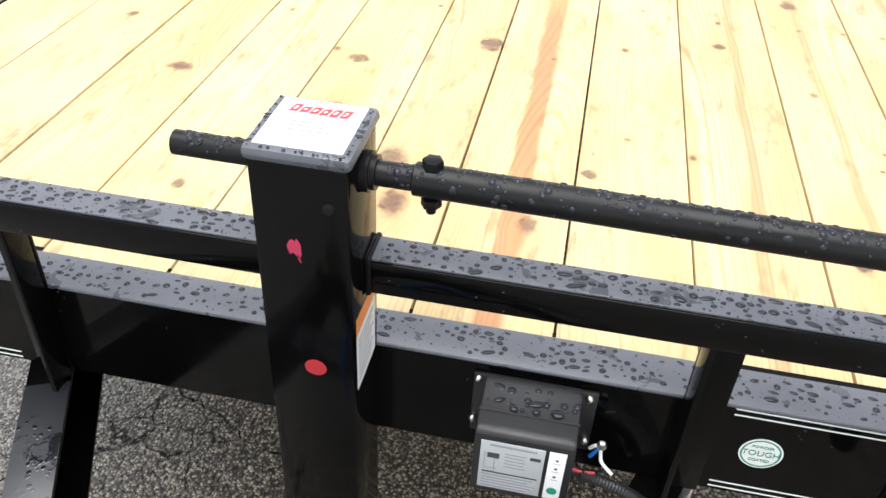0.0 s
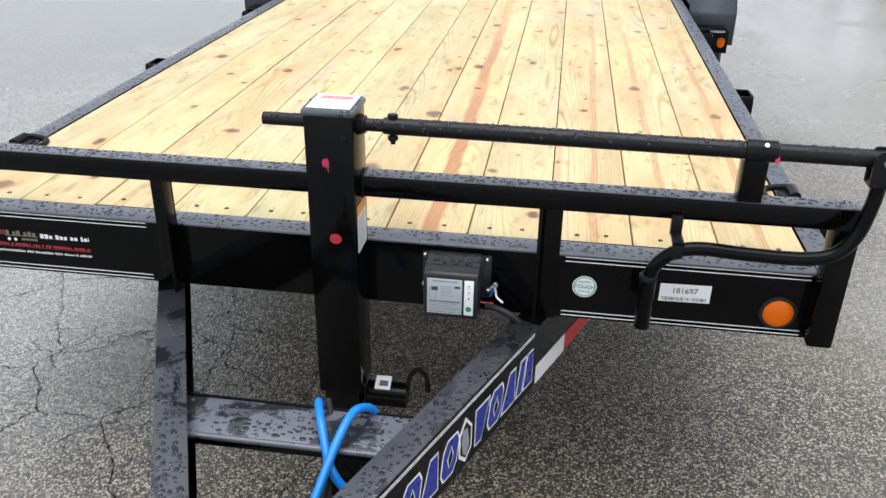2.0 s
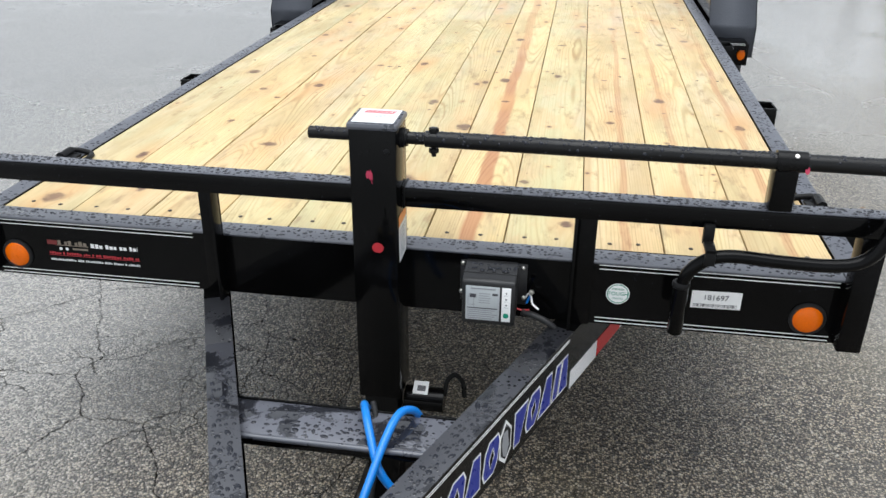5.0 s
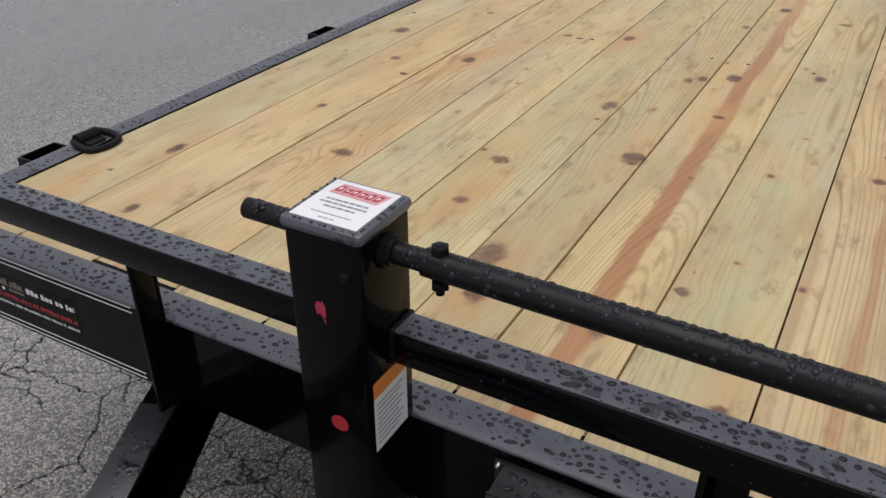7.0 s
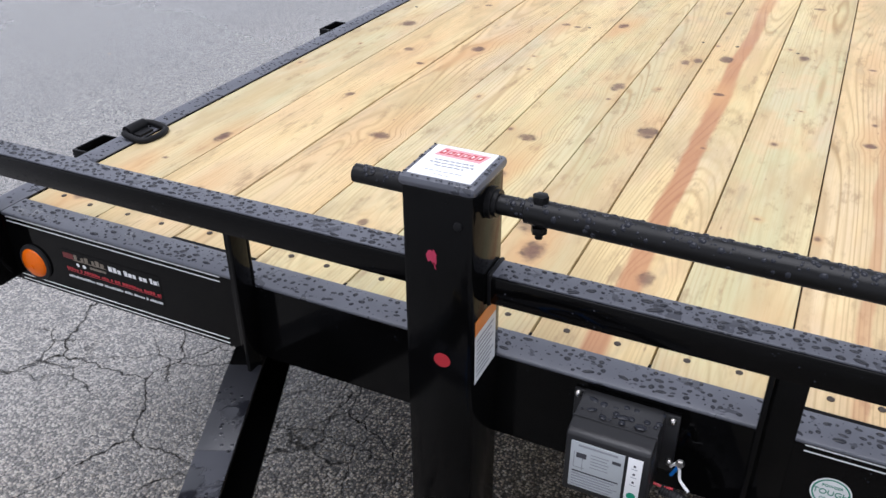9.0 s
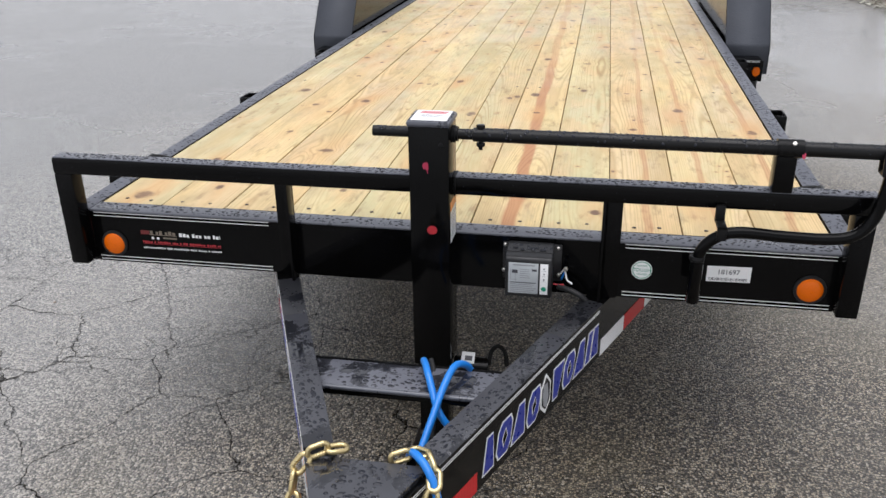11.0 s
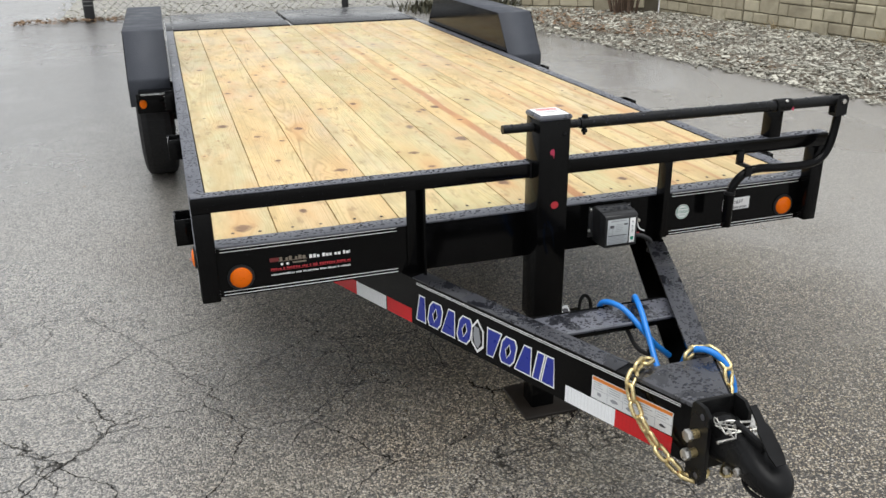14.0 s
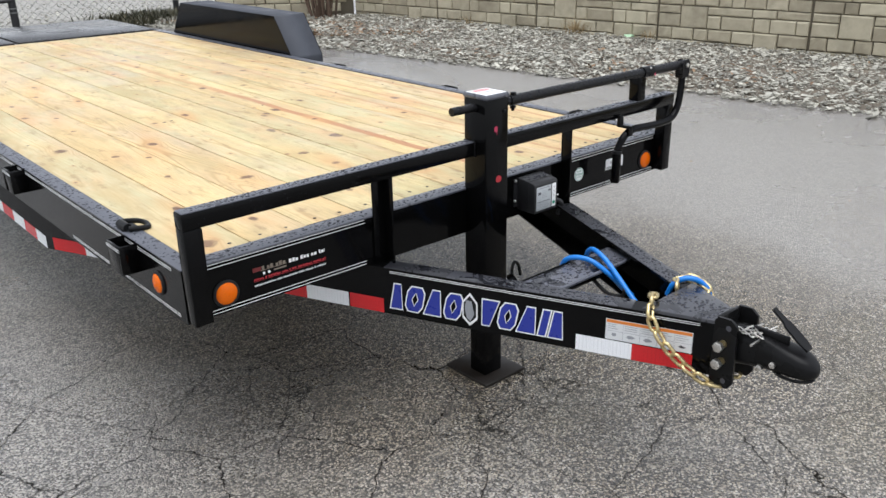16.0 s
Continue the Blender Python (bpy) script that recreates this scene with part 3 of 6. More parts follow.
trailer = thing("flatbed_trailer", "black steel flatbed trailer with wet pine deck parked on asphalt", "trailer")


def section(bm, line, inward, z0, z1, t=0.007):
    """A C section whose web follows a line on the ground plan; its flanges point inwards, inward metres to the right of the way (left: minus)."""
    line = [Vector(p) for p in line]
    s = math.copysign(1, inward)
    prof = [(0, z0), (0, z1), (abs(inward), z1), (abs(inward), z1 - t), (t, z1 - t), (t, z0 + t), (abs(inward), z0 + t), (abs(inward), z0)]
    rings = []
    for i, p in enumerate(line):
        a = (line[i] - line[i - 1]).normalized() if i else (line[1] - line[0]).normalized()
        b = (line[i + 1] - line[i]).normalized() if i + 1 < len(line) else a
        na, nb = Vector((a.y, -a.x)), Vector((b.y, -b.x))
        n = (na + nb).normalized()
        n = n / n.dot(na) * s
        rings.append([bm.verts.new((p.x + n.x * w, p.y + n.y * w, z)) for w, z in prof])
    for p, q in zip(rings, rings[1:]):
        for k in range(8):
            bm.faces.new((p[k], p[(k + 1) % 8], q[(k + 1) % 8], q[k]))
    bm.faces.new(rings[0])
    bm.faces.new(rings[-1][::-1])
    bmesh.ops.recalc_face_normals(bm, faces=bm.faces[:])
    return bm


def channel(bm, axis, a0, a1, face, depth, z0, z1, t=0.007):
    """A straight C section along x or y whose web stands at face and whose flanges run by depth (signed)."""
    if axis == "x":
        return section(bm, [(a0, face), (a1, face)], -depth, z0, z1, t)
    return section(bm, [(face, a0), (face, a1)], depth, z0, z1, t)


# front beam, side beams and rear beam; the upper flanges are parts of their own with standing water and a painted sky
# sheen
beam = part("front_beam", channel(bmesh.new(), "x", -0.985, 0.985, 0.0, 0.07, LOW, TOP), BLACK, trailer, "glossy black front channel")
part("beam_top", boxed(-0.985, 0.985, -0.001, 0.0585, TOP, TOP + 0.004, bevel=0.0018), WET_SHEEN, beam, "wet upper flange with beads of rain")
part("beam_lip", sweep(bmesh.new(), [(-0.983, 0.0008, TOP + 0.0003), (0.983, 0.0008, TOP + 0.0003)], 0.0036, 8), WET_SHEEN, beam)
for s in (-1, 1):
    side = part("side_beam", channel(bmesh.new(), "y", 0.0, REAR, s * HALF, -s * 0.05, LOW, TOP), BLACK, trailer, "black side channel with white pinstripes")
    x0, x1 = sorted((s * 0.987, s * (HALF + 0.001)))
    part("side_beam_top", boxed(x0, x1, 0.0, REAR, TOP, TOP + 0.004, bevel=0.0018), WET_SHEEN, side, "wet upper flange with beads of rain")
    for z in (0.6745, 0.6685):
        part("pinstripe", prism(bmesh.new(), rect(0.06, 2.7, z - 0.0010, z + 0.0010), 0.0006, basis((s * (HALF + 0.0002), 0, 0), (0, 1, 0), (0, 0, 1)) @ (Matrix.Identity(4) if s > 0 else Matrix.Diagonal((1, 1, -1, 1)))), WHITE, side)
    for z in (0.5495, 0.5435):
        part("pinstripe", prism(bmesh.new(), rect(0.04, 0.85, z - 0.0010, z + 0.0010), 0.0006, basis((s * (HALF + 0.0002), 0, 0), (0, 1, 0), (0, 0, 1)) @ (Matrix.Identity(4) if s > 0 else Matrix.Diagonal((1, 1, -1, 1)))), WHITE, side)
part("rear_beam", boxed(-0.985, 0.985, REAR - 0.005, REAR + 0.02, LOW, TOP - 0.002, bevel=0.002), BLACK, trailer)
for y in (0.9, 1.7, 2.5, 3.3, 4.1):
    part("cross_member", channel(bmesh.new(), "x", -0.985, 0.985, y, 0.04, 0.56, 0.643), BLACK, trailer)

# headboard rail, corner posts and uprights
rail = part("headboard_rail", boxed(-1.038, 1.030, -0.048, 0.0, 0.803, 0.8475, bevel=0.005), BLACK, trailer, "black square tube headboard rail")
part("rail_top", boxed(-1.035, 1.027, -0.045, -0.003, 0.8465, 0.8500, bevel=0.0015), WET_SHEEN, rail, "wet top face with beads of rain")
for x0, x1 in ((-1.038, -0.986), (0.980, 1.030)):
    part("corner_post", boxed(x0, x1, -0.048, 0.0, 0.539, 0.804, bevel=0.005), BLACK, trailer)
for s, x in ((-1, 0.383), (1, 0.4155)):   # angle irons: one leg flat on the beam, the other standing forward
    bm = bmesh.new()
    a, b = sorted((s * x, s * (x + 0.0485)))
    box(bm, a, b, -0.0075, -0.0004, 0.530, 0.804, bevel=0.002)
    a, b = sorted((s * x, s * (x + 0.0075)))
    box(bm, a, b, -0.0455, -0.0076, 0.530, 0.804, bevel=0.002)
    part("upright", bm, BLACK, trailer, "black angle iron upright")

# pinstripes on the two front panels
for x0, x1 in ((-0.975, -0.461), (0.477, 0.975)):
    for z in (0.6785, 0.6690, 0.5475, 0.5380):
        part("pinstripe", prism(bmesh.new(), rect(x0, x1, z - 0.001, z + 0.001), 0.0006, front(-0.0002)), WHITE, beam)


def marker_lamp(o, u, v, r=0.0315):
    """A round amber lamp in a black rubber ring."""
    m = basis(o, u, v)
    lamp = part("marker_lamp", disc(bmesh.new(), r * 1.22, 0.006, m, 36, 0.002), RUBBER, trailer, "round amber marker lamp in black rubber ring")
    bm = bmesh.new()
    bmesh.ops.create_uvsphere(bm, u_segments=32, v_segments=12, radius=r)
    bmesh.ops.delete(bm, geom=[x for x in bm.verts if x.co.z < -1e-4], context="VERTS")
    bmesh.ops.transform(bm, matrix=m @ Matrix.Translation((0, 0, 0.005)) @ Matrix.Diagonal((1, 1, 0.32, 1)), verts=bm.verts)
    part("lens", bm, AMBER, lamp, "amber lens")
    part("lens_boss", disc(bmesh.new(), 0.004, 0.002, m @ Matrix.Translation((0.004, -0.003, 0.0150)), 12), AMBER, lamp)
    return lamp


for x in (-0.924, 0.924):
    marker_lamp((x, 0, 0.588), (1, 0, 0), (0, 0, 1))
marker_lamp((-HALF, 0.155, 0.603), (0, -1, 0), (0, 0, 1), 0.028)
marker_lamp((HALF, 0.155, 0.603), (0, 1, 0), (0, 0, 1), 0.028)


# deck planks: (knots, heartwood streak, green tint) from one side to the other
JOINTS = (-0.985, -0.803, -0.617, -0.434, -0.250, -0.065, 0.077, 0.260, 0.437, 0.620, 0.804, 0.984)


def plank(i, green, streak, knots):
    x0, x1 = JOINTS[i], JOINTS[i + 1]
    bm = bmesh.new()
    rng = random.Random(i)
    box(bm, x0 + 0.0012 + rng.random() * 0.0008, x1 - 0.0012 - rng.random() * 0.0008, 0.0600, REAR - 0.006, PLANK_TOP - 0.038, PLANK_TOP + rng.uniform(-0.001, 0.001), bevel=0.0020)
    extra = [(rng.uniform(x0 + 0.025, x1 - 0.025), 2.25 + k * 0.55 + rng.uniform(0, 0.5), rng.uniform(0.008, 0.017)) for k in range(5)]
    knots = knots + [e for e in extra if all(abs(e[1] - v) > 0.18 for _, v, _ in knots)]
    part("plank", bm, wood_material((x0 + x1) / 2, i + 1.0, knots, streak, green), trailer, "damp treated pine deck board with knots")


plank(0, 0.35, None, [(-0.896, 0.137, 0.020), (-0.825, 0.475, 0.016), (-0.892, 1.212, 0.006), (-0.857, 1.457, 0.019), (-0.96, 0.99, 0.009), (-0.869, 0.33, 0.008), (-0.88, 2.95, 0.013)])
plank(1, 0.10, None, [(-0.703, 0.23, 0.010), (-0.700, 0.83, 0.013), (-0.645, 1.12, 0.011), (-0.732, 1.22, 0.016), (-0.704, 1.76, 0.013), (-0.673, 2.07, 0.010), (-0.777, 2.18, 0.018), (-0.70, 3.3, 0.012)])
plank(2, 0.12, None, [(-0.503, 0.632, 0.022), (-0.527, 1.21, 0.006), (-0.55, 1.31, 0.014), (-0.46, 2.4, 0.012), (-0.53, 3.6, 0.013)])
plank(3, 0.35, None, [(-0.329, 0.26, 0.012), (-0.392, 0.953, 0.008), (-0.350, 1.20, 0.006), (-0.375, 1.312, 0.008), (-0.349, 1.64, 0.012), (-0.390, 1.65, 0.011), (-0.264, 4.26, 0.015), (-0.288, 3.91, 0.012)])
plank(4, 0.45, None, [(-0.175, 0.56, 0.014), (-0.190, 0.76, 0.018), (-0.242, 0.79, 0.008), (-0.087, 1.07, 0.006), (-0.090, 1.165, 0.016), (-0.220, 1.71, 0.014), (-0.182, 2.35, 0.008), (-0.172, 2.64, 0.008), (-0.105, 3.35, 0.012), (-0.188, 3.41, 0.012), (-0.153, 4.42, 0.015)])
plank(5, 0.55, None, [(-0.005, 0.295, 0.018), (-0.037, 0.405, 0.025), (0.054, 0.900, 0.021), (0.012, 1.19, 0.008), (0.030, 1.43, 0.012), (0.060, 1.46, 0.013), (0.061, 1.99, 0.014), (-0.008, 3.48, 0.012)])
plank(6, 0.12, (0.178, -0.008, 0.024), [(0.200, 0.29, 0.014), (0.185, 0.865, 0.007), (0.159, 1.215, 0.014), (0.130, 1.505, 0.018), (0.087, 1.62, 0.010), (0.23, 2.7, 0.013), (0.252, 3.74, 0.014)])
plank(7, 0.55, None, [(0.398, 0.19, 0.016), (0.280, 0.45, 0.013), (0.338, 0.58, 0.009), (0.324, 0.95, 0.010), (0.359, 1.18, 0.006), (0.328, 1.60, 0.013), (0.285, 1.67, 0.008), (0.326, 2.16, 0.019), (0.415, 2.61, 0.013), (0.377, 2.90, 0.012), (0.329, 3.57, 0.013)])
plank(8, 0.15, (0.535, 0.012, 0.012), [(0.447, 0.55, 0.010), (0.517, 1.03, 0.013), (0.524, 1.16, 0.009), (0.505, 1.575, 0.010), (0.593, 1.96, 0.013), (0.553, 2.58, 0.014)])
plank(9, 0.18, (0.715, -0.010, 0.011), [(0.672, 0.32, 0.017), (0.789, 0.55, 0.007), (0.790, 0.60, 0.007), (0.773, 0.65, 0.007), (0.757, 0.59, 0.005), (0.685, 0.85, 0.009), (0.699, 1.17, 0.009), (0.795, 1.18, 0.006), (0.694, 1.32, 0.018), (0.675, 2.52, 0.012)])
plank(10, 0.15, (0.905, 0.010, 0.014), [(0.863, 1.00, 0.008), (0.925, 1.04, 0.016), (0.877, 1.18, 0.009), (0.877, 2.35, 0.015), (0.93, 3.4, 0.012)])
bm = disc(bmesh.new(), 0.0055, 0.0012, Matrix.Translation((0, 0, PLANK_TOP - 0.0002)), 10, 0.0005)
bmesh.ops.translate(bm, vec=(-0.93, 0.102, 0), verts=bm.verts)
screw_mesh = mesh_of("deck_screw", bm, SCREW, 40)
rng = random.Random(5)
for i in range(11):
    for k, f in enumerate((0.30, 0.70)):
        for y in (0.100, 1.64, 3.24, 4.66):
            if 1 < y < 4 and rng.random() < 0.6:
                continue
            ob = new("deck_screw", screw_mesh)
            ob.parent = trailer
            ob.location = (0.93 + JOINTS[i] + (JOINTS[i + 1] - JOINTS[i]) * f + rng.uniform(-0.008, 0.008), y - 0.102 + rng.uniform(-0.006, 0.006), 0)


# jack post with crank
def jack():
    root = part("jack_tube", boxed(-0.050, 0.050, -0.095, 0.007, 0.335, 0.988, bevel=0.007), BLACK, trailer, "black square jack tube with paint marks")
    part("jack_cap", boxed(-0.0535, 0.0535, -0.0985, 0.0105, 0.984, 1.000, bevel=0.0075), WET_SHEEN, root, "wet pressed steel cap")
    part("cap_label", prism(bmesh.new(), rect(-0.0432, 0.0432, -0.0892, 0.0012), 0.0012, Matrix.Translation((0, 0, 1.0000)), 0.0004), WHITE, root, "white printed label")
    up = Matrix.Translation((0, 0, 1.0013))
    part("label_print", prism(bmesh.new(), [(-0.034, -0.030), (0.031, -0.033), (0.037, -0.009), (-0.028, -0.006)], 0.0002, up), PINK_WASH, root)
    rng = random.Random(23)
    for k in range(6):
        a = -0.030 + k * 0.0102
        lo, hi = -0.028 + rng.uniform(0, 0.003), -0.011 + rng.uniform(-0.003, 0.001)
        part("label_print", prism(bmesh.new(), [(a, lo), (a + 0.0078, lo + 0.001), (a + 0.0105, hi), (a + 0.0030, hi - 0.001)], 0.0003, up), RED_INK, root)
        part("label_print", prism(bmesh.new(), [(a + 0.0030, lo + 0.004), (a + 0.0055, lo + 0.005), (a + 0.0072, hi - 0.005), (a + 0.0046, hi - 0.004)], 0.0005, up), WHITE, root)
    for w, v, wide in ((0.027, -0.042, 0.0020), (0.030, -0.050, 0.0020), (0.020, -0.058, 0.0020), (0.026, -0.073, 0.0010), (0.010, -0.082, 0.0010)):
        u = -w
        while u < w:
            step = rng.uniform(0.004, 0.010)
            part("label_print", prism(bmesh.new(), rect(u, min(u + step, w), v - wide, v + wide * 0.6), 0.0003, up), GREY_INK, root)
            u += step + 0.0016
    # inner drop leg and foot
    part("drop_leg", boxed(-0.040, 0.040, -0.082, -0.006, 0.012, 0.336, bevel=0.005), BLACK, root)
    part("foot_plate", boxed(-0.080, 0.108, -0.130, 0.078, 0.0, 0.012, bevel=0.003), RUST, root, "worn rusty steel foot plate")
    # pull pin with loop
    part("pin_tube", sweep(bmesh.new(), [(0.048, -0.030, 0.300), (0.142, -0.030, 0.300)], 0.030, 20), BLACK, root)
    part("pin_label", prism(bmesh.new(), rect(0.068, 0.104, -0.004, 0.030), 0.0012, basis((0, -0.046, 0.3265), (1, 0, 0), (0, 0.86, 0.5))), PAPER, root)
    part("pin_label_print", prism(bmesh.new(), rect(0.078, 0.098, 0.004, 0.018), 0.0004, basis((0, -0.0468, 0.3278), (1, 0, 0), (0, 0.86, 0.5))), INK, root)
    part("pull_loop", sweep(bmesh.new(), curve_points([(0.142, -0.03, 0.315), (0.148, -0.025, 0.352), (0.165, -0.02, 0.368), (0.184, -0.02, 0.350), (0.190, -0.025, 0.312)]), 0.006, 10), CAST, root)
    # rod through the tube, sleeve, bolt, clamp stand
    bm = bmesh.new()
    sweep(bm, [(-0.146, -0.043, 0.958), (0.115, -0.046, 0.958)], 0.0130, 20)
    rod = part("crank_rod", bm, DAMP, root, "black crank rod with beads of rain")
    part("rod_hole", disc(bmesh.new(), 0.0056, 0.0006, Matrix.Translation((-0.117, -0.0435, 0.958)) @ pose(0, 0, 0, 34) @ Matrix.Translation((0, 0, 0.0128)), 16), BLACK, rod)
    part("rod_collar", sweep(bmesh.new(), [(0.050, -0.045, 0.958), (0.058, -0.045, 0.958), (0.0585, -0.045, 0.958), (0.064, -0.045, 0.958)], [0.021, 0.021, 0.018, 0.018], 20), CAST, rod)
    part("rod_sleeve", sweep(bmesh.new(), [(0.100, -0.046, 0.958), (0.1015, -0.046, 0.958), (1.055, -0.066, 0.960), (1.0565, -0.066, 0.960)], [0.0150, 0.0167, 0.0167, 0.0150], 24), DAMP, rod)
    part("bolt_head", disc(bmesh.new(), 0.0105, 0.0095, Matrix.Translation((0.118, -0.046, 0.9732)), 6, 0.0015), CAST, rod)
    part("bolt_shank", sweep(bmesh.new(), [(0.118, -0.046, 0.922), (0.118, -0.046, 0.941)], 0.0052, 10), CAST, rod)
    part("bolt_nut", disc(bmesh.new(), 0.0105, 0.009, Matrix.Translation((0.118, -0.046, 0.930)), 6, 0.001), CAST, rod)
    part("rod_stand", boxed(0.790, 0.836, -0.047, -0.003, 0.848, 0.950, bevel=0.004), BLACK, root)
    part("rod_clamp", sweep(bmesh.new(), [(0.784, -0.060, 0.960), (0.840, -0.0615, 0.960)], 0.0208, 20), CAST, root)
    part("clamp_screw", disc(bmesh.new(), 0.0048, 0.003, basis((0.818, -0.0747, 0.9745), (1, 0, 0), (0, 0.7, 0.7)), 12, 0.001), ZINC, root)
    part("clamp_mark", disc(bmesh.new(), 0.0075, 0.0010, basis((0.8395, -0.0805, 0.9500), (1, 0, 0), (0, 0.25, 0.97)) @ Matrix.Diagonal((0.55, 1, 1, 1)), 14), PINK_PAINT, root, "small pink paint mark")
    # hinge and crank arm
    bm = bmesh.new()
    for y in (-0.089, -0.060):
        prism(bm, [(-0.021, -0.042), (0.021, -0.042), (0.023, 0.012), (0.012, 0.024), (-0.012, 0.024), (-0.023, 0.012)], 0.005, basis((1.023, y, 0.958), (1, 0, 0), (0, 0, 1)))
    box(bm, 1.005, 1.041, -0.089, -0.060, 0.912, 0.922)
    hinge = part("crank_hinge", bm, CAST, root)
    part("hinge_bolt", disc(bmesh.new(), 0.0085, 0.007, front(-0.094) @ Matrix.Translation((1.024, 0.962, 0)), 6, 0.0012), ZINC, hinge, "zinc hinge bolt")
    arm = curve_points([(1.026, -0.076, 0.925), (1.022, -0.078, 0.875), (1.008, -0.080, 0.810), (0.976, -0.082, 0.770), (0.920, -0.084, 0.757), (0.820, -0.085, 0.758), (0.735, -0.084, 0.762), (0.688, -0.083, 0.752), (0.654, -0.081, 0.722), (0.6415, -0.078, 0.680), (0.6405, -0.077, 0.600), (0.641, -0.077, 0.574)], 6)
    crank = part("crank_arm", sweep(bmesh.new(), arm, 0.0138, 16), BLACK, root, "bent black crank arm folded against the headboard")
    part("grip", sweep(bmesh.new(), [(0.6408, -0.078, 0.690), (0.6408, -0.078, 0.688), (0.6410, -0.077, 0.574), (0.6410, -0.077, 0.571)], [0.0140, 0.0162, 0.0162, 0.0145], 20), BLACK, crank)
    part("grip_collar", sweep(bmesh.new(), [(0.6408, -0.078, 0.694), (0.6408, -0.078, 0.691), (0.6408, -0.078, 0.684), (0.6408, -0.078, 0.682)], [0.0160, 0.0182, 0.0182, 0.0165], 20), CAST, crank)
    bm = boxed(0.673, 0.695, -0.060, -0.044, 0.772, 0.815, bevel=0.003)
    box(bm, 0.674, 0.696, -0.104, -0.054, 0.772, 0.780, bevel=0.002)
    box(bm, 0.674, 0.696, -0.104, -0.099, 0.745, 0.780, bevel=0.002)
    part("crank_hook", bm, CAST, root)
    # paint marks on the tube
    part("paint_dot", disc(bmesh.new(), 0.0125, 0.0006, front(-0.0952) @ Matrix.Translation((0.006, 0.726, 0)) @ Matrix.Diagonal((1, 0.92, 1, 1)), 24), RED_INK, root, "red dot sticker")
    rng = random.Random(3)
    blot = [(0.0078 * (1 + rng.uniform(-0.35, 0.3)) * math.cos(a), 0.0105 * (1 + rng.uniform(-0.45, 0.4)) * math.sin(a)) for a in (2 * math.pi * k / 17 for k in range(17))]
    m = front(-0.0952) @ Matrix.Translation((-0.007, 0.890, 0))
    part("paint_mark", prism(bmesh.new(), blot, 0.0006, m), PINK_PAINT, root, "smeared pink paint mark")
    part("paint_mark", prism(bmesh.new(), [(0.001, -0.007), (0.004, -0.009), (0.0060, -0.019), (0.0038, -0.016)], 0.0006, m), PINK_PAINT, root)
    part("tube_screw", disc(bmesh.new(), 0.006, 0.004, front(-0.0950) @ Matrix.Translation((0.030, 0.943, 0)), 12, 0.001), CAST, root)
    # warning label on the side of the tube
    side = basis((0.0503, 0, 0), (0, 1, 0), (0, 0, 1))
    part("warning_label", prism(bmesh.new(), rect(-0.085, -0.013, 0.690, 0.772), 0.0007, side), PAPER, root, "white warning label with orange heading")
    part("warning_heading", prism(bmesh.new(), rect(-0.085, -0.013, 0.7725, 0.795), 0.0007, side), ORANGE_INK, root)
    for k in range(9):
        part("label_print", prism(bmesh.new(), rect(-0.080, -0.022 - 0.006 * (k % 3), 0.760 - k * 0.0075, 0.7625 - k * 0.0075), 0.0003, Matrix.Translation((0.0008, 0, 0)) @ side), GREY_INK, root)
    # welded sockets where the rail meets the tube
    for x0, x1 in ((-0.057, -0.050), (0.050, 0.057)):
        part("weld", boxed(x0, x1, -0.050, 0.002, 0.801, 0.852, bevel=0.003), CAST, root)


jack()


